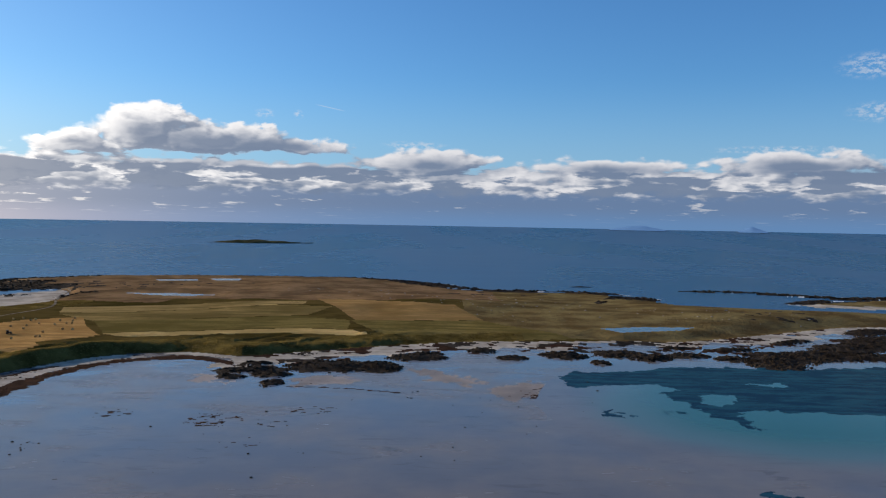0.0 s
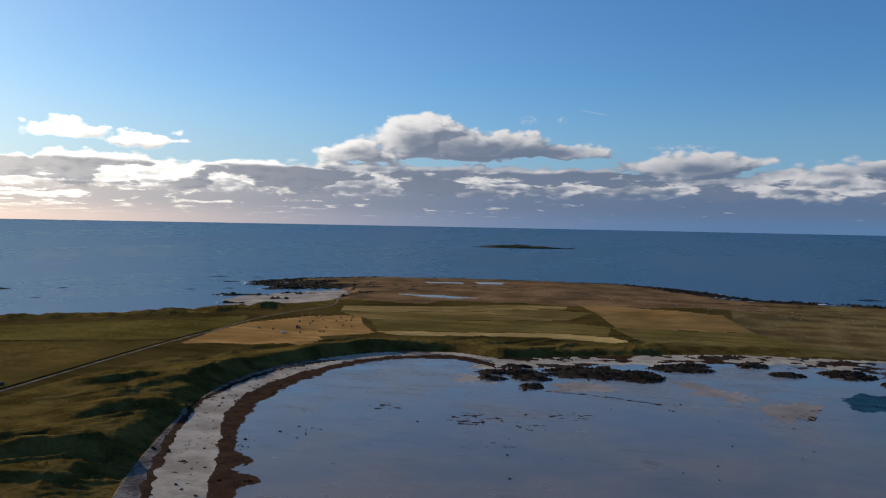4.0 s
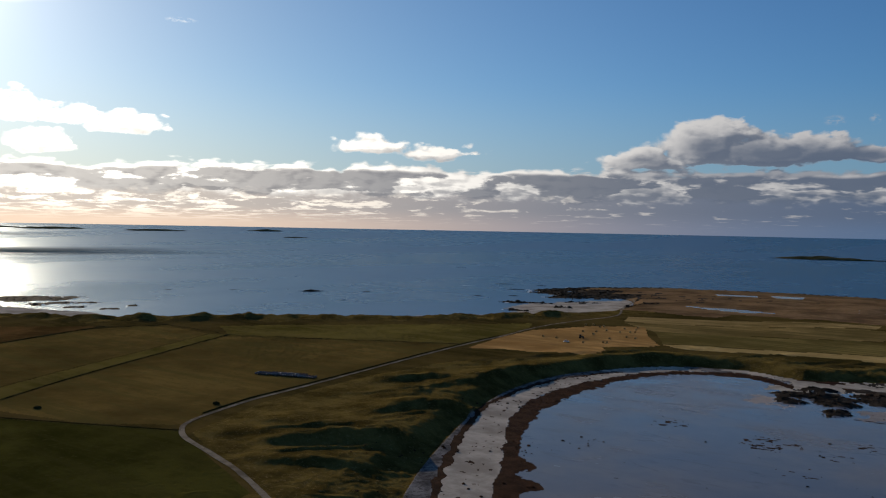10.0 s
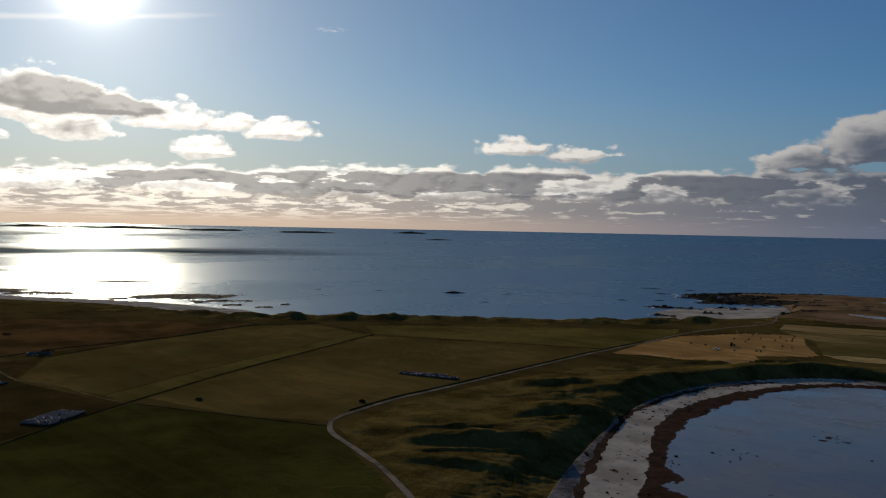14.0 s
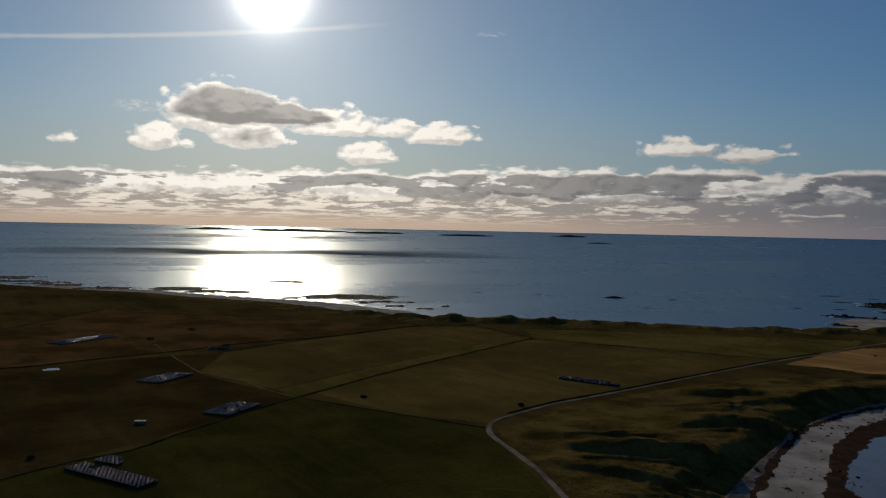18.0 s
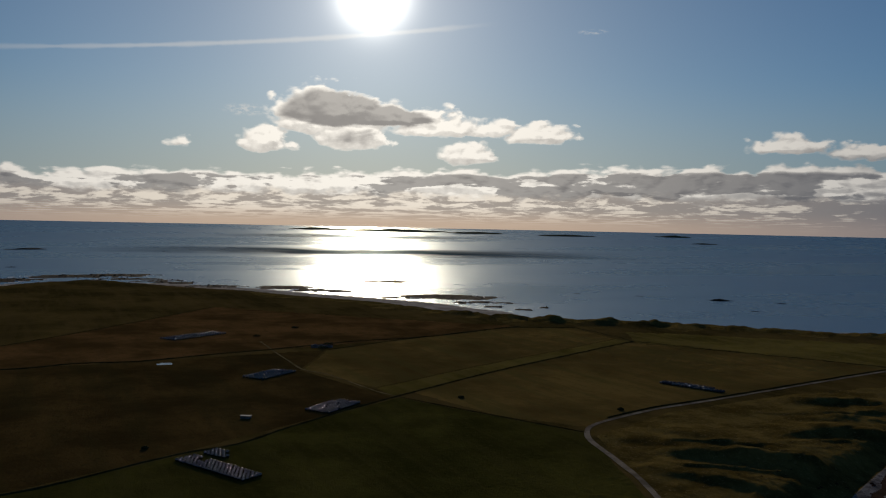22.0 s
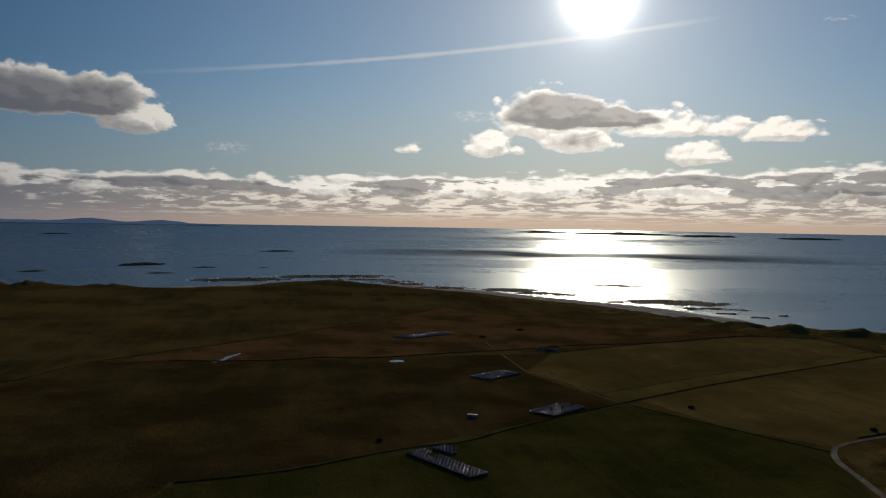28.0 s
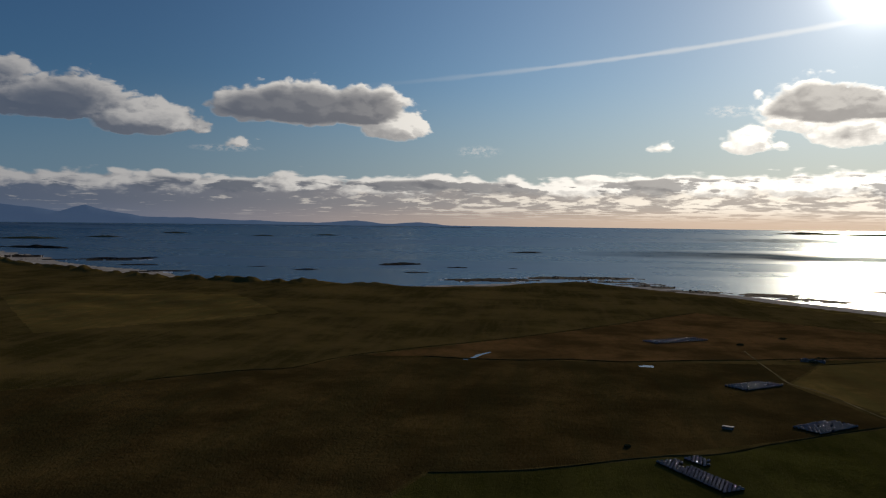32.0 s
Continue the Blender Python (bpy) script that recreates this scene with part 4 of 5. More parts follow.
def zone_of(x, y):
    """The number of the piece of ground at each place."""
    j = fbm(x, y, 9, 3, 51) - 0.5
    k = fbm(x, y, 9, 3, 53) - 0.5
    l = fbm(x, y, 3.2, 2, 52) - 0.5
    wx, wy = x + j * 4 + l * 3, y + k * 4 - l * 3
    land = inside(LAND, x, y)
    d_foot, d_out = from_foot(x, y), from_coast(x, y)
    zone = np.zeros(np.shape(x), int)
    bay = inside(BAY, x, y) & ~land
    zone[bay] = 1
    zone[bay & inside(BLUE_EDGE, x, y)] = 3
    for bar in ([(27, 434), (45, 450), (59, 440), (49, 408), (36, 403), (26, 412)], [(-19, 489), (-2, 478), (25, 446), (15, 435), (-8, 451)],
                [(-81, 449), (-65, 462), (-51, 454), (-44, 443), (-72, 428)], [(-135, 461), (-120, 455), (-109, 424), (-129, 433)]):
        zone[bay & (zone == 1) & inside(bar, x + j * 18 + l * 10, y + k * 18 + l * 10)] = 2
    weed = np.zeros(np.shape(x), bool)
    for bed in WEED_BEDS:
        weed |= inside(bed, x + j * 12 + l * 6, y + k * 12 + l * 6)
    for gap in WEED_GAPS:
        weed &= ~inside(gap, x + j * 12, y + k * 12)
    zone[bay & weed] = 4
    north = bay & (d_foot < 9 + 60 * ramp(x, -120, 20) * (fbm(x, y, 34, 3, 55) - 0.30)) & (x > -170) & (zone == 1)
    north |= bay & (zone == 1) & (d_foot < 34 + 40 * (fbm(x, y, 26, 3, 56) - 0.5)) & (x > -128 + 40 * k) & (x < 90)
    zone[north] = 5
    zone[bay & inside(BEACH_BAND, wx, wy)] = 5
    width = 19 + 48 * np.exp(-(((x + 430) / 60) ** 2 + ((y - 790) / 70) ** 2)) + 8 * (fbm(x, y, 50, 2, 57) - 0.4)
    width = width + 34 * ramp(-x, 660, 740) * ramp(y, 120, 190) + 36 * ramp(-x, 1000, 1060) * np.exp(-((y + 90) / 70) ** 2) + 62 * ramp(-y, 470, 560)
    strand = ~land & ~bay & (d_out < width)
    zone[strand & (y < 900) & (x < 0)] = 5
    zone[~land & inside([(-380, 800), (-405, 735), (-440, 715), (-482, 765), (-492, 830), (-462, 900), (-430, 955), (-396, 905)], x + j * 20, y + k * 20)] = 5
    zone[bay & inside(SHINGLE_BAND, wx, wy)] = 6
    zone[bay & (zone == 1) & (d_foot < 14) & (x < -120) & (y > 150)] = 6
    drift = (far_from(DRIFT, wx, wy) < 1.6 + 2.2 * (fbm(x, y, 12, 2, 59) - 0.4)) & ~land
    flecks = (fbm(x, y, 3.0, 3, 61) > 0.79) & (far_from(WEED_IN, x, y) < 13) & bay
    loose = (fbm(x, y, 3.0, 3, 63) > 0.87) & (zone == 5) & bay
    zone[(bay & inside(WEED_BAND, x + j * 4 + l * 5, y + k * 4 - l * 5)) | drift | (flecks & (zone == 5)) | loose] = 7
    litter = ellipses([(-142, 361, 10, 8, 10), (-76, 317, 8, 8, 9), (-68, 349, 6, 5, 11), (-96, 354, 11, 12, 12), (-56, 375, 10, 7, 9), (56, 427, 16, 7, 9), (42, 412, 9, 6, 11)], x, y, 79, 0.3)
    wisps = fbm(0.95 * x + 0.3 * y, (0.95 * y - 0.3 * x) * 2.2, 3.2, 3, 65)
    zone[bay & (zone < 3) & (litter > 0) & (wisps > 0.66)] = 7
    zone[bay & (far_from([(-77, 427), (-60, 427), (-42, 423), (-21, 416)], x, y) < 2.2 * wisps) & (wisps > 0.35)] = 7
    tangle = bay & (d_foot < 70) & (x > -125) & (x < 330) & (fbm(0.97 * x + 0.2 * y, (0.97 * y - 0.2 * x) * 1.5, 12, 4, 81) > 0.57 + 0.004 * np.maximum(d_foot - 25, 0)) & (zone != 4)
    zone[tangle] = np.where(fbm(x, y, 30, 2, 83) > 0.5, 7, 8)[tangle]
    zone[land] = 9
    edge = 34 + 50 * (fbm(x, y, 40, 3, 67) - 0.45)
    zone[land & (d_foot < edge) & (x < 60)] = 10
    zone[land & inside([(-185, 170), (-235, 190), (-272, 205), (-296, 262), (-304, 330), (-300, 420), (-240, 470), (-150, 200)], x, y)] = 10
    zone[land & (d_out < 46 + 40 * (fbm(x, y, 40, 3, 69) - 0.5)) & (y > 230) & (y < 900) & (x < -330)] = 10
    zone[land & (y > 850 + 60 * (fbm(x, y, 70, 3, 71) - 0.5) + 0.12 * x) & (x < 60)] = 11
    zone[land & (y > 640 - 0.2 * x) & (x > 20) & (zone == 9)] = 12
    zone[inside(EAST_LAND, x, y)] = 12
    zone[inside(EAST_LAND, x, y) & (far_from(EAST_LAND[4:], x, y) < 22)] = 5
    zone[inside(EAST_LAND, x, y) & (far_from(EAST_LAND[:5], x, y) < 12)] = 8
    for n, field in enumerate(FIELDS):
        zone[land & inside(field[3], x + j * 1.5, y + k * 1.5) & (zone != 10)] = len(ZONES) + n
    zone[land & inside(STUBBLE_FIELD, x, y)] = len(ZONES)
    rock = np.maximum(ellipses(ROCKS, x, y, 31), ellipses(WEST_ROCKS, x, y, 35))
    rock = np.maximum(rock, ellipses(SHORE_ROCKS, x, y, 33))
    seaward = np.maximum(ellipses(SHORE_ROCKS, x, y, 33), ellipses(WEST_ROCKS, x, y, 35))
    zone[(zone == 0) & (seaward > -0.22) & (fbm(x, y, 11, 3, 77) > 0.56)] = 13
    zone[rock > 0] = 8
    zone[land & (d_out < 7) & (y > 960) & (zone != 8)] = 8
    zone[(ellipses([(-380, 1010, 120, 60, 20), (60, 1000, 60, 30, 0), (300, 760, 50, 30, 30)], x, y, 73) > 0) & land & (fbm(x, y, 10, 3, 75) > 0.68)] = 8
    for pool in POOLS:
        zone[inside(pool, x + j, y + k) & land] = 14
    return zone


def sheet(name, xyz, quads, mat, label, category):
    used, index = np.unique(quads, return_inverse=True)
    me = bpy.data.meshes.new(name)
    n = len(quads)
    me.vertices.add(len(used))
    me.vertices.foreach_set("co", xyz[used].astype(np.float32).ravel())
    me.loops.add(4 * n)
    me.loops.foreach_set("vertex_index", index.ravel().astype(np.int32))
    me.polygons.add(n)
    me.polygons.foreach_set("loop_start", np.arange(0, 4 * n, 4, dtype=np.int32))
    me.polygons.foreach_set("use_smooth", np.ones(n, bool))
    me.update(calc_edges=True)
    me.materials.append(mat)
    if name == "bay_water":
        x, y = xyz[used, 0], xyz[used, 1]
        depth = np.where(inside(BLUE_EDGE, x, y), ramp(far_from(BLUE_EDGE, x, y), 0, 85), 0.0)
        me.attributes.new("depth", "FLOAT", "POINT").data.foreach_set("value", depth.astype(np.float32))
    return tagged(new(name, me), label, category, kind="structure")


def build_ground():
    fine = np.arange(-30.0, 125.0, 0.066)
    rest = np.arange(125.0, 329.0, 3.0)
    az = np.radians(np.concatenate([fine, rest]))
    drop = np.concatenate([np.arange(80.0, 22.0, -2.5), np.arange(22.0, 18.6, -0.25), np.arange(18.6, 2.6, -0.046), np.arange(2.6, 1.3, -0.1)])
    radius = np.concatenate([[0.0], 86 / np.tan(np.radians(drop)), np.geomspace(4000, 4960, 26)])
    a, r = np.meshgrid(az, radius)
    x, y = -np.sin(a) * r, np.cos(a) * r
    z = height(x.ravel(), y.ravel())
    xyz = np.stack([x.ravel(), y.ravel(), z], 1)
    n_r, n_a = a.shape
    i, j = np.meshgrid(np.arange(n_r - 1), np.arange(n_a), indexing="ij")
    k = (j + 1) % n_a
    quads = np.stack([i * n_a + j, (i + 1) * n_a + j, (i + 1) * n_a + k, i * n_a + k], -1).reshape(-1, 4)
    quads = quads[:, ::-1]
    mid = xyz[quads].mean(1)
    zone, near = np.zeros(len(mid), int), ashore(mid[:, 0], mid[:, 1])
    zone[near] = zone_of(mid[near, 0], mid[near, 1])
    for n, (name, label, category, mat) in enumerate(ZONES):
        if (zone == n).any():
            sheet(name, xyz, quads[zone == n], mat, label, category)
    for n, (name, label, mat, _) in enumerate(FIELDS):
        if (zone == len(ZONES) + n).any():
            sheet(name, xyz, quads[zone == len(ZONES) + n], mat, label, "field")


build_ground()


# ---------------------------------------------------------------- tracks, banks
def ribbon(name, line, half, lift, crown, mat, label, category, wander=0.0, cols=5):
    """A strip that follows the ground along a line: a track, or with a crown a bank."""
    line = [Vector((*p, 0)) for p in line]
    pts = []
    for a, b in zip(line, line[1:]):
        n = max(1, int((b - a).length / 2.5))
        pts += [a.lerp(b, k / n) for k in range(n)]
    pts.append(line[-1])
    side = []
    for n in range(len(pts)):
        way = pts[min(n + 1, len(pts) - 1)] - pts[max(n - 1, 0)]
        side.append(Vector((-way.y, way.x, 0)).normalized())
    co = []
    for p, s in zip(pts, side):
        w = half * (1 + wander * (vnoise(p.x / 9, p.y / 9, 5) - 0.5) * 2)
        for c in range(cols):
            k = 2 * c / (cols - 1) - 1
            q = p + s * (k * w)
            bump = crown * (1 - k * k) * (0.7 + 0.6 * float(vnoise(q.x / 3, q.y / 3, 8)))
            co.append((q.x, q.y, lift + bump))
    co = np.array(co)
    co[:, 2] += height(co[:, 0], co[:, 1])
    quads = np.array([[n * cols + c, n * cols + c + 1, (n + 1) * cols + c + 1, (n + 1) * cols + c]
                      for n in range(len(pts) - 1) for c in range(cols - 1)])[:, ::-1]
    return sheet(name, co, quads, mat, label, category)


ribbon("farm_track", ROAD, 1.1, 0.16, 0.0, GRAVEL, "pale gravel farm track winding between dunes and fields", "track", 0.15)
ribbon("grass_track", curve([(-371, 162), (-385, 157), (-407, 154), (-440, 149), (-459, 141), (-490, 142), (-521, 143), (-573, 146)], 3), 0.6, 0.12, 0.0, FAINT,
       "faint pale track across the rough field", "track", 0.5)
BANKS = [[(-279, 205), (-318, 186), (-370, 162)], [(-276, -30), (-284, 5), (-306, 48), (-313, 72), (-335, 102), (-371, 160), (-424, 255), (-453, 317), (-492, 401)],
         [(-515, -60), (-511, -4), (-519, 27), (-516, 62), (-528, 103), (-535, 140), (-546, 173), (-556, 210), (-563, 273), (-598, 368)],
         [(-524, 178), (-554, 247), (-589, 352), (-571, 407)], [(-416, -191), (-451, -152), (-464, -128), (-517, -99), (-605, -10), (-696, 68), (-813, 161)],
         [(-492, 401), (-437, 430), (-396, 456), (-338, 485)], [(-492, 401), (-571, 407), (-640, 395)]]
for line, half, crown in zip(BANKS, (0.4, 0.7, 0.9, 0.6, 0.6, 0.4, 0.45), (0.2, 0.32, 0.4, 0.3, 0.3, 0.2, 0.25)):
    ribbon("field_bank", curve(line, 4), half, 0.06, crown, BANK, "dark rushy turf bank between the fields", "bank", 0.5)
roadside = [(x - 3.4, y + 0.6) for x, y in ROAD[40:66]]
ribbon("field_bank", roadside, 0.6, 0.06, 0.4, BANK, "dark turf bank along the farm track", "bank", 0.5)


# ---------------------------------------------------------------- things
def part(name, bm, mat, parent=None, label="", m=None, smooth=False):
    """Links a bmesh as one mesh object, under a thing where one is given."""
    me = bpy.data.meshes.new(name)
    for f in bm.faces:
        f.smooth = smooth
    bm.to_mesh(me)
    bm.free()
    me.materials.append(mat)
    ob = new(name, me)
    ob.parent = parent
    if m is not None:
        ob.matrix_basis = m
    return tagged(ob, label) if label else ob


def thing(name, m, label, category, group=""):
    ob = new(name)
    ob.matrix_basis = m
    return tagged(ob, label, category, group)


def on_ground(x, y, lift=0.0, turn=0.0):
    return pose(x, y, float(height(np.array([x]), np.array([y]))[0]) + lift, 0, 0, turn)


def box(sx, sy, sz, bevel=0.0, at=(0, 0, 0), taper=1.0):
    bm = bmesh.new()
    bmesh.ops.create_cube(bm, size=1)
    for v in bm.verts:
        k = taper if v.co.z > 0 else 1.0
        v.co = Vector((v.co.x * sx * k, v.co.y * sy * k, (v.co.z + 0.5) * sz)) + Vector(at)
    if bevel:
        bmesh.ops.bevel(bm, geom=bm.edges[:], offset=bevel, segments=2, affect="EDGES")
    return bm


def drum(radius, length, sides=14, rim=0.12, dome=0.0, along="z"):
    """A barrel with rounded rims, standing on its end or lying along x."""
    bm = bmesh.new()
    rings = [(0.0, radius - rim), (rim, radius), (length * 0.5, radius * 1.03), (length - rim, radius), (length, radius - rim * 0.8), (length + dome * 0.72, radius * 0.5), (length + dome, radius * 0.14)]
    loops = [[bm.verts.new((r * math.cos(2 * math.pi * k / sides), r * math.sin(2 * math.pi * k / sides), z)) for k in range(sides)] for z, r in rings]
    for a, b in zip(loops, loops[1:]):
        for k in range(sides):
            bm.faces.new((a[k], a[(k + 1) % sides], b[(k + 1) % sides], b[k]))
    bm.faces.new(loops[0][::-1])
    bm.faces.new(loops[-1])
    if along == "x":
        bmesh.ops.rotate(bm, verts=bm.verts[:], matrix=Matrix.Rotation(radians(90), 3, "Y"))
        bmesh.ops.translate(bm, verts=bm.verts[:], vec=(-length / 2, 0, radius))
    return bm


def rock_mesh(a, b, tall, seed, n=34, ragged=0.5):
    """A low skerry: a noisy dome that dips under the water at its rim."""
    bm = bmesh.new()
    u = np.linspace(-1.25, 1.25, n)
    x, y = np.meshgrid(u, u[:: 2] if n > 30 else u)
    dome = 1 - np.sqrt(x * x + y * y) + (fbm(x * a, y * b, max(a, b) * 0.35, 4, seed) - 0.5) * 2 * ragged
    z = np.where(dome > 0, tall * np.abs(dome) ** 0.6 * (0.55 + 0.9 * fbm(x * a, y * b, max(a, b) * 0.2, 3, seed + 9)), -1.0)
    rows = [[bm.verts.new((x[i, j] * a, y[i, j] * b, z[i, j])) for j in range(x.shape[1])] for i in range(x.shape[0])]
    for i in range(len(rows) - 1):
        for j in range(len(rows[0]) - 1):
            if max(v.co.z for v in (rows[i][j], rows[i][j + 1], rows[i + 1][j + 1], rows[i + 1][j])) > -0.5:
                bm.faces.new((rows[i][j], rows[i][j + 1], rows[i + 1][j + 1], rows[i + 1][j]))
    bmesh.ops.delete(bm, geom=[v for v in bm.verts if not v.link_faces], context="VERTS")
    return bm


# centre, half length, half width, turn, height
SKERRIES = [(-772, 760, 15, 6, 52, 2.2), (-723, 811, 6, 3, 50, 0.9), (-616, 1003, 11, 3, 40, 1.1), (-686, 1081, 13, 3, 40, 1.0), (-632, 1096, 7, 3, 20, 0.8), (187, 1141, 16, 5, 0, 1.2),
            (-1644, -244, 46, 14, 130, 4.5), (-1403, -181, 21, 6, 100, 1.6), (-1571, -122, 21, 6, 100, 2.0), (-1433, -375, 20, 7, 125, 1.8), (-2402, 12, 60, 14, 110, 4.5),
            (-1575, -20, 8, 4, 90, 1.2), (-1752, -804, 16, 6, 110, 2.0), (-2200, -1330, 118, 24, 82, 7.0), (-1690, -841, 66, 14, 110, 3.6), (-1480, -700, 40, 10, 115, 2.2), (-900, 640, 5, 2, 40, 0.6), (-850, 700, 6, 2, 40, 0.6), (-660, 700, 5, 2, 40, 0.5),
            (-1500, -480, 14, 5, 110, 1.2), (-560, 905, 7, 3, 40, 0.8), (-590, 870, 6, 3, 40, 0.8)]
for k, (x, y, a, b, turn, tall) in enumerate(SKERRIES):
    ob = part("skerry", rock_mesh(a, b, tall, 100 + 7 * k), ROCK, None, m=pose(x, y, float(sea_rise(math.hypot(x, y))) - 0.1, 0, 0, turn))
    tagged(ob, "low dark rock skerry awash in the sea", "rock", "skerries off the coast")

ISLE = ground_mat("isle_turf", (0.060, 0.060, 0.025), (0.090, 0.080, 0.040), (0.05, 0.045, 0.04), 0.02, 0.1, bump=0.5)


def painted_haze_mat(name, colour, dusk):
    """Hills beyond the sea, miles of lit air painted in as blue glow."""
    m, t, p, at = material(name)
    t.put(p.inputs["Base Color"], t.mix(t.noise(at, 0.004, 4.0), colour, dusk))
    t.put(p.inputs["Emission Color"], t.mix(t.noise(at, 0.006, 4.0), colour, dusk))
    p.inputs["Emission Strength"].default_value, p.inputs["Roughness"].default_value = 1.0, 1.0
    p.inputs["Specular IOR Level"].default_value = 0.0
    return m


FAR_HILL = painted_haze_mat("far_hill", (0.080, 0.125, 0.200), (0.105, 0.155, 0.235))
FAINT_HILL = painted_haze_mat("faint_hill", (0.060, 0.118, 0.225), (0.068, 0.130, 0.240))


def by_bearing(az, r):
    return -math.sin(radians(az)) * r, math.cos(radians(az)) * r


# bearing, range, half length, half width, height
ISLES = [(12.2, 2960, 165, 40, 11.0), (67.0, 4560, 330, 70, 12.0), (72.0, 4620, 160, 60, 9.0), (61.5, 4500, 170, 60, 9.0), (55.5, 4420, 150, 50, 8.0), (48.4, 4550, 90, 40, 9.0), (46.5, 3900, 62, 26, 6.0),
         (103.3, 3800, 60, 24, 6.0), (107.5, 3700, 50, 20, 5.0), (117.4, 3500, 62, 24, 6.0), (113.0, 3900, 60, 24, 6.0), (121.5, 3350, 120, 30, 7.0)]
for k, (az, r, a, b, tall) in enumerate(ISLES):
    x, y = by_bearing(az, r)
    ob = part("islet", rock_mesh(a, b, tall, 300 + 11 * k, 44, 0.3), ISLE, None, m=pose(x, y, float(sea_rise(r)) - 0.6, 0, 0, az), smooth=True)
    tagged(ob, "low grassy islet far out at sea", "island", "isles on the horizon")


def far_ridge(name, crest, label, seed):
    """A chain of far hills: its crest as (bearing, degrees over eye level)."""
    bm = bmesh.new()
    az = np.arange(crest[0][0], crest[-1][0], 0.12)
    el = np.interp(az, [c[0] for c in crest], [c[1] for c in crest]) + (fbm(az, az * 0, 1.4, 4, seed) - 0.5) * 0.16
    rows = []
    for a, e in zip(az, el):
        ring = []
        for r, k in ((4790, 0.0), (4840, 0.45), (4890, 0.8), (4925, 1.0)):
            e2 = -0.36 + (e + 0.36) * k + (0.10 * (float(fbm(a, r / 20, 0.9, 3, seed + 5)) - 0.5) if 0 < k < 1 else 0) * (e + 0.36)
            x, y = by_bearing(a, r)
            ring.append(bm.verts.new((x, y, max(86 + r * math.tan(radians(e2)), float(sea_rise(r)) - 2 if k == 0 else 0))))
        rows.append(ring)
    for p, q in zip(rows, rows[1:]):
        for k in range(3):
            bm.faces.new((p[k], p[k + 1], q[k + 1], q[k]))
    bmesh.ops.recalc_face_normals(bm, faces=bm.faces[:])
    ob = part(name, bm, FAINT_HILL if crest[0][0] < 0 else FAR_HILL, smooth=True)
    return tagged(ob, label, "hills", kind="structure")


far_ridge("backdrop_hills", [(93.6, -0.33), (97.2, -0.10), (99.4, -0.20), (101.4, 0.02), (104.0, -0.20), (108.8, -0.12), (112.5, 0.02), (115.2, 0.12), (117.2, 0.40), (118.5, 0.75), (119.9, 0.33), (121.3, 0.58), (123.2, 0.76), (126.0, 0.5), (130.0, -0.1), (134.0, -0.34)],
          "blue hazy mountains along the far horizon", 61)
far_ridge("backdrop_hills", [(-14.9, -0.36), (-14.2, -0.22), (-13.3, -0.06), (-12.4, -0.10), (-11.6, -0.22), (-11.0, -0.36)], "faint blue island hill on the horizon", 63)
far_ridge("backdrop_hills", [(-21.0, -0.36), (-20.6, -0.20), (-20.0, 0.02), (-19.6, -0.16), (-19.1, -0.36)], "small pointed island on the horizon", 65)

# ---- wrapped bales, stacked in the fields
bale_bm = drum(0.60, 0.95, 14, 0.13, 0.20)
BALE = bpy.data.meshes.new("bale")
for f in bale_bm.faces:
    f.smooth = True
bale_bm.to_mesh(BALE)
BALE_PALE = bpy.data.meshes.new("bale")
bale_bm.to_mesh(BALE_PALE)
bale_bm.free()
BALE.materials.append(BALE_BLACK)
BALE_PALE.materials.append(BALE_GREY)
dice = random.Random(3)


def bale_stack(corner, along, long, wide, keep, label, pale=0.0, pitch=1.8):
    """Round bales on end, row by row, from one corner of the block."""
    x0, y0 = corner
    stack = thing("silage_bale_stack", on_ground(x0, y0, 0.0), label, "bale stack", "bale stacks in the fields")
    c, s = math.cos(radians(along)), math.sin(radians(along))
    base = float(height(np.array([x0]), np.array([y0]))[0])
    spots = []
    for i in range(int(long / pitch)):
        for j in range(int(wide / pitch)):
            u, v = i * pitch + dice.uniform(-0.1, 0.1), j * pitch + dice.uniform(-0.1, 0.1)
            if not keep(u / long, v / wide):
                continue
            spots.append((c * u - s * v, s * u + c * v))
    xy = np.array(spots)
    for (x, y), z in zip(spots, height(x0 + xy[:, 0], y0 + xy[:, 1]) - base):
        bale = new("bale", BALE_PALE if dice.random() < pale else BALE)
        bale.parent = stack
        bale.matrix_basis = pose(x, y, z - 0.03, dice.uniform(-7, 7), dice.uniform(-7, 7), dice.uniform(0, 360))
    return stack


bale_stack((-298.0, 48.0), 27.0, 36.0, 9.6, lambda u, v: not (0.12 < u < 0.22 and v > 0.55), "large block of black wrapped silage bales in rows")
bale_stack((-303.5, 58.5), 33.0, 12.0, 7.2, lambda u, v: u < 0.48 or (u > 0.56 and v < 0.45), "small block of black wrapped silage bales")
bale_stack((-348.5, 119.5), 127.0, 27.0, 14.0, lambda u, v: v < 0.95 - 0.12 * u, "rectangular block of black wrapped silage bales beside a bank", 0.06, 2.0)
bale_stack((-434.0, 114.0), 127.0, 31.0, 18.0, lambda u, v: v > 0.06 and not (u > 0.85 and v > 0.7), "long block of black wrapped silage bales on the brown field", 0.08, 2.1)
bale_stack((-597.0, 93.0), 122.0, 50.0, 17.0, lambda u, v: v < 0.9, "far block of black wrapped silage bales on rough grazing", 0.1, 2.3)
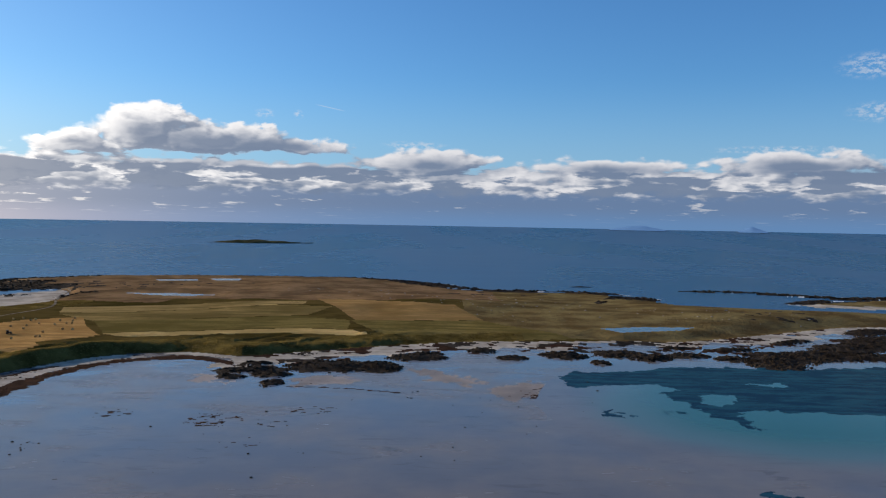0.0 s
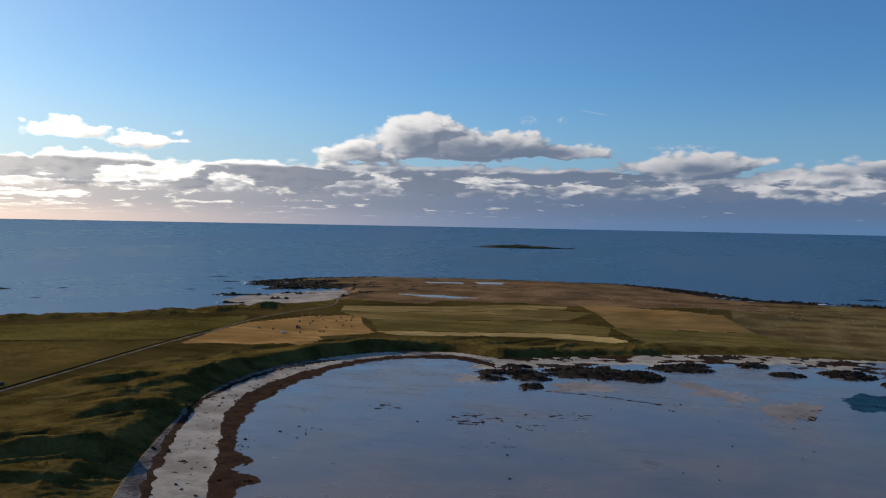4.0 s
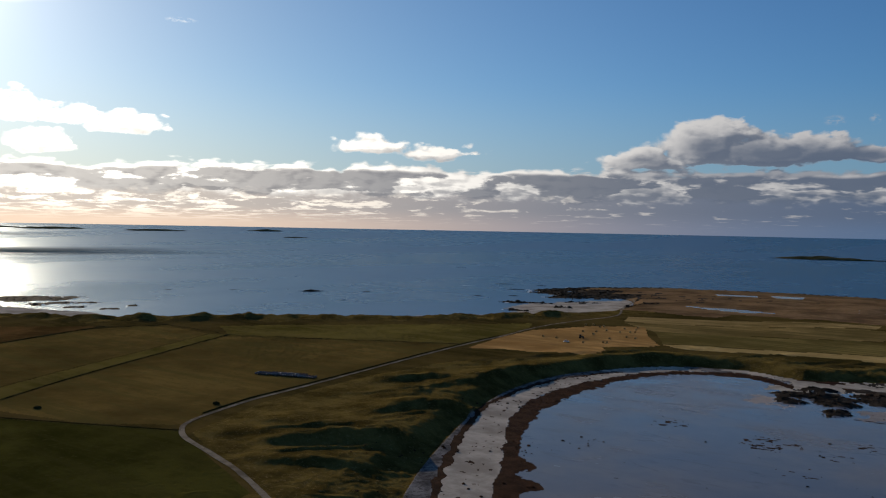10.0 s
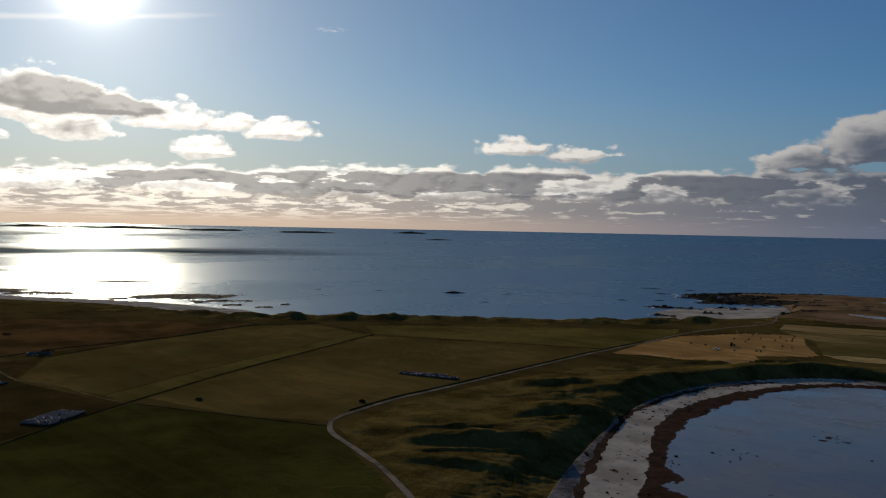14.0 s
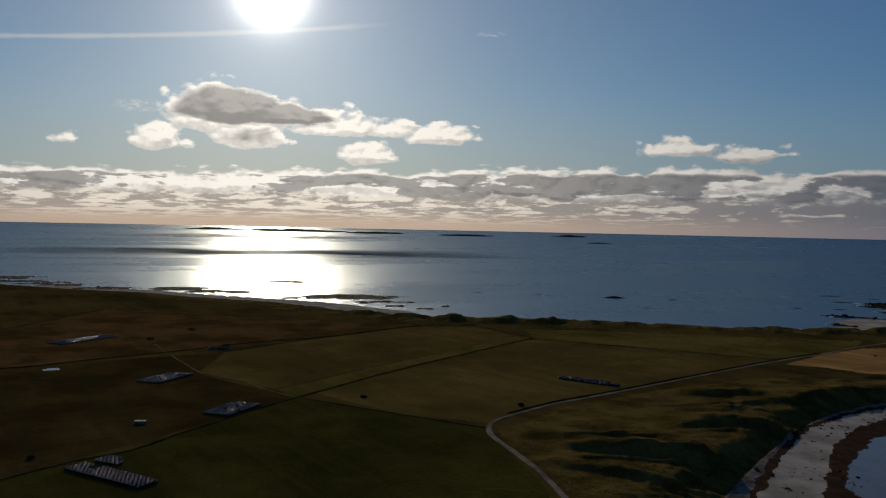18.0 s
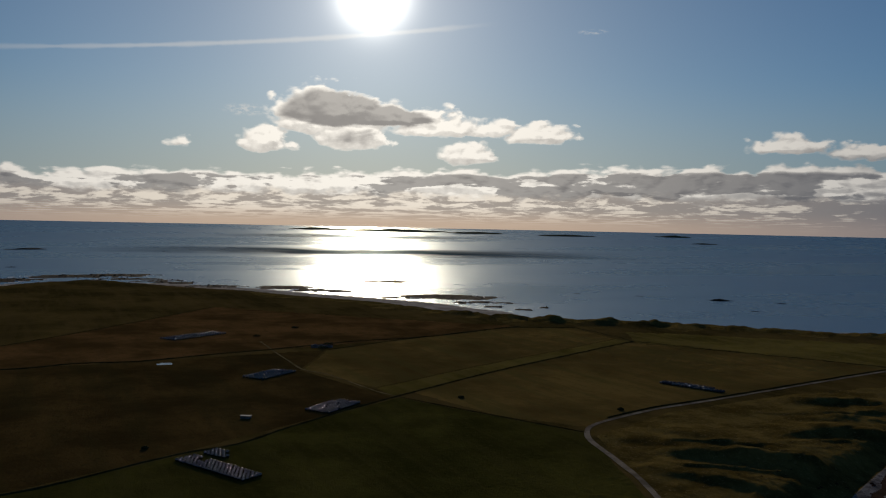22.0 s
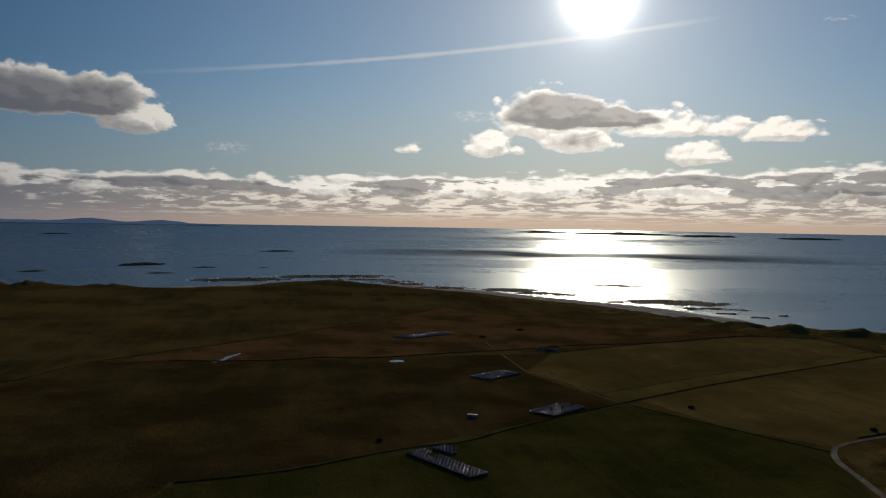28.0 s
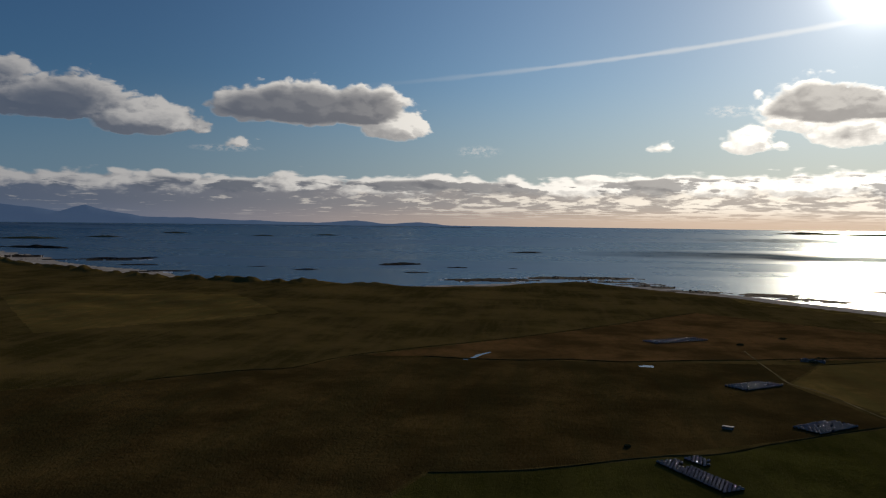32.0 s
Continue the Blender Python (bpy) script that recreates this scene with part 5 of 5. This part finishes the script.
bale_stack((-354.0, 308.0), 20.0, 36.0, 10.0, lambda u, v: not (u > 0.78 and v > 0.5) and v < 0.55 + u, "block of black and blue-grey wrapped bales beside the track", 0.6)

# ---- straw bales, car and tractor on the stubble
first = None
for k, (x, y) in enumerate([(-331, 652), (-314, 652), (-303, 615), (-326, 657), (-315, 646), (-287, 625), (-281, 631), (-278, 634), (-289, 664), (-270, 560), (-268, 562), (-281, 550),
                            (-284, 649), (-294, 649), (-308, 559), (-298, 600), (-300, 628), (-312, 610), (-270, 600), (-276, 583), (-262, 598), (-320, 560)]):
    m = on_ground(x, y, -0.03, dice.uniform(0, 180))
    if first is None:
        first = tagged(part("straw_bale", drum(0.75, 1.3, 16, 0.06, 0.0, "x"), STRAW_BALE, m=m, smooth=True), "round bale of yellow straw lying on stubble", "straw bale", "straw bales on the stubble")
    else:
        copy_thing(first, m)


def wheel(parent, x, y, r, w):
    tyre = part("tyre", drum(r, w, 16, 0.06), RUBBER, parent, "black rubber tyre", pose(x, y - w / 2, r, -90, 0, 0))
    part("rim", drum(r * 0.55, w * 0.6, 12, 0.02), TIN, tyre, "", pose(0, 0, w * 0.25))


def car(m):
    c = thing("car", m, "white hatchback parked on the stubble field", "car")
    part("body", box(4.1, 1.72, 0.62, 0.14, (0, 0, 0.32)), PAINT_WHITE, c)
    part("cabin", box(2.3, 1.5, 0.58, 0.08, (-0.25, 0, 0.9), 0.8), GLASS_DARK, c, "dark tinted windows")
    part("roof", box(1.75, 1.22, 0.06, 0.02, (-0.25, 0, 1.46)), PAINT_WHITE, c)
    for x in (-1.3, 1.3):
        for y in (-0.78, 0.78):
            wheel(c, x, y, 0.31, 0.2)


def tractor(m):
    c = thing("tractor", m, "dark green tractor with a tall cab on stubble", "tractor")
    part("bonnet", box(1.9, 0.85, 0.8, 0.1, (1.1, 0, 0.85)), PAINT_DARK, c)
    part("cab", box(1.5, 1.5, 1.5, 0.08, (-0.5, 0, 1.1), 0.9), GLASS_DARK, c, "glazed dark cab")
    part("cab_roof", box(1.6, 1.6, 0.14, 0.05, (-0.5, 0, 2.6)), PAINT_DARK, c)
    part("axle", box(0.4, 1.7, 0.4, 0.05, (-0.5, 0, 0.6)), PAINT_DARK, c)
    for x, y, r, w in ((-0.6, -0.95, 0.85, 0.45), (-0.6, 0.95, 0.85, 0.45), (1.6, -0.8, 0.5, 0.32), (1.6, 0.8, 0.5, 0.32)):
        wheel(c, x, y, r, w)


car(on_ground(-292, 545, 0.0, 40))
tractor(on_ground(-294, 572, 0.0, 20))

# ---- field shed, ruin, scrub
shed = thing("field_shed", on_ground(-353, 84.5, 0.0, 62), "small stone shed with a pale tin roof in the peat field", "shed")
part("wall", box(4.2, 2.0, 1.1, 0.05), STONE, shed)
part("roof", box(4.6, 2.3, 0.12, 0.03, (0, 0, 1.1)), TIN, shed, "pale galvanised tin roof")
part("door", box(0.06, 0.8, 1.0, 0.01, (2.12, 0, 0)), BARK, shed)
ruin = thing("ruined_steading", on_ground(-537, 178, -0.1, 70), "roofless stone steading overgrown at the field ditch", "ruin")
for sx, sy, tall, x, y in ((14, 0.7, 1.9, 0, 3.2), (14, 0.7, 1.3, 0, -3.2), (0.7, 5.8, 2.6, -6.7, 0), (0.7, 5.8, 1.5, 6.7, 0), (0.7, 5.8, 1.1, 1.5, 0)):
    bm = box(sx, sy, tall, 0.06)
    bmesh.ops.subdivide_edges(bm, edges=[e for e in bm.edges if e.calc_length() > 3], cuts=5)
    for v in bm.verts:
        if v.co.z > tall * 0.6:
            v.co.z -= 0.7 * tall * float(vnoise(v.co.x + x + 40, v.co.y + y, 2))
    part("wall", bm, STONE, ruin, "", pose(x, y, 0))


def bush(x, y, tall, wide, seed):
    d = random.Random(seed)
    b = thing("scrub_bush", on_ground(x, y, -0.05), "dark low scrub bush standing alone in the field", "bush", "scrub bushes")
    stem = bmesh.new()
    for k in range(4):
        a = d.uniform(0, 6.28)
        p, q = Vector((0, 0, 0)), Vector((math.cos(a) * wide * 0.3, math.sin(a) * wide * 0.3, tall * 0.7))
        ring = [[stem.verts.new(c + Vector((math.cos(h), math.sin(h), 0)) * r) for h in (0, 2.1, 4.2)] for c, r in ((p, 0.12), (q, 0.03))]
        for i in range(3):
            stem.faces.new((ring[0][i], ring[0][(i + 1) % 3], ring[1][(i + 1) % 3], ring[1][i]))
    part("stem", stem, BARK, b)
    crown = bmesh.new()
    for k in range(420):
        a, r, h = d.uniform(0, 6.28), math.sqrt(d.random()) * wide, d.random()
        c = Vector((math.cos(a) * r, math.sin(a) * r, tall * (0.2 + 0.8 * h * (1 - 0.6 * (r / wide) ** 2))))
        e1, e2 = Vector((d.uniform(-1, 1), d.uniform(-1, 1), d.uniform(-1, 1))) * 0.22, Vector((d.uniform(-1, 1), d.uniform(-1, 1), d.uniform(-1, 1))) * 0.22
        crown.faces.new([crown.verts.new(c + e) for e in (e1, e2, -e1, -e2)])
    part("crown", crown, LEAF, b)


for k, (x, y, tall, wide) in enumerate([(-358, 189, 1.1, 1.5), (-308, 245, 1.3, 1.5), (-529, 176, 2.2, 3.5), (-545, 186, 2.0, 4.0), (-600, 150, 1.6, 2.6), (-640, 190, 1.4, 3.0), (-318, 40, 1.1, 1.3)]):
    bush(x, y, tall, wide, 40 + k)


# ---- loose stones
def boulders(name, count, spots, size, mat, label, seed):
    d = np.random.RandomState(seed)
    bm = bmesh.new()
    bmesh.ops.create_icosphere(bm, subdivisions=1, radius=1)
    co = np.array([v.co for v in bm.verts])
    tri = np.array([[v.index for v in f.verts] for f in bm.faces])
    bm.free()
    verts, faces, n = [], [], 0
    xs, ys = spots(d, count)
    zs = height(xs, ys)
    for x, y, z in zip(xs, ys, zs):
        s = size * (0.4 + 1.4 * d.rand() ** 2)
        shape = co * (1 + 0.5 * (d.rand(len(co), 1) - 0.5)) * (s * (0.8 + 0.7 * d.rand()), s * (0.8 + 0.6 * d.rand()), s * 0.62)
        verts.append(shape + (x, y, z + s * 0.12))
        faces.append(tri + n)
        n += len(co)
    me = bpy.data.meshes.new(name)
    me.from_pydata(np.concatenate(verts).tolist(), [], np.concatenate(faces).tolist())
    me.materials.append(mat)
    return tagged(new(name, me), label, "stones", kind="stuff")


def in_patches(items, spread=1.05):
    def spots(d, count):
        weight = np.array([a * b for _, _, a, b, _ in items], float)
        pick = d.choice(len(items), count, p=weight / weight.sum())
        q = np.array(items)[pick]
        ang, r = d.rand(count) * 6.283, np.sqrt(d.rand(count)) * spread
        u, v, c, s = np.cos(ang) * r * q[:, 2], np.sin(ang) * r * q[:, 3], np.cos(np.radians(q[:, 4])), np.sin(np.radians(q[:, 4]))
        return q[:, 0] + u * c - v * s, q[:, 1] + u * s + v * c
    return spots


boulders("weedy_boulders", 4200, in_patches(ROCKS, 1.15), 0.62, ROCK, "dark weed-grown boulders on the bay shore", 5)
boulders("shore_boulders", 3000, in_patches(SHORE_ROCKS), 1.1, ROCK, "dark boulders along the northern point", 6)
boulders("reef_boulders", 700, in_patches(WEST_ROCKS, 0.8), 0.9, ROCK, "dark boulders on the western reefs", 7)
PALE_ROCK = ground_mat("pale_gneiss", (0.26, 0.23, 0.20), (0.36, 0.32, 0.28), (0.14, 0.12, 0.10), 0.3, 1.2, bump=0.8)
boulders("headland_stones", 230, in_patches([(120, 760, 130, 80, -10), (260, 760, 80, 50, -30), (40, 860, 90, 60, 0), (-40, 940, 140, 60, 0)]), 0.55, PALE_ROCK, "pale gneiss stones scattered over the turf", 8)
boulders("flat_stones", 70, in_patches([(-60, 360, 110, 90, 20), (40, 420, 60, 60, 0)], 1.0), 0.34, ROCK, "small dark stones strewn over the wet sand", 9)
boulders("beach_weed_clumps", 150, in_patches([(-178, 268, 60, 12, 60), (-215, 350, 50, 9, 72), (-225, 430, 40, 8, 85), (-155, 215, 36, 12, 58)], 1.0), 0.42, WRACK, "small clumps of dark weed on the sand", 10)
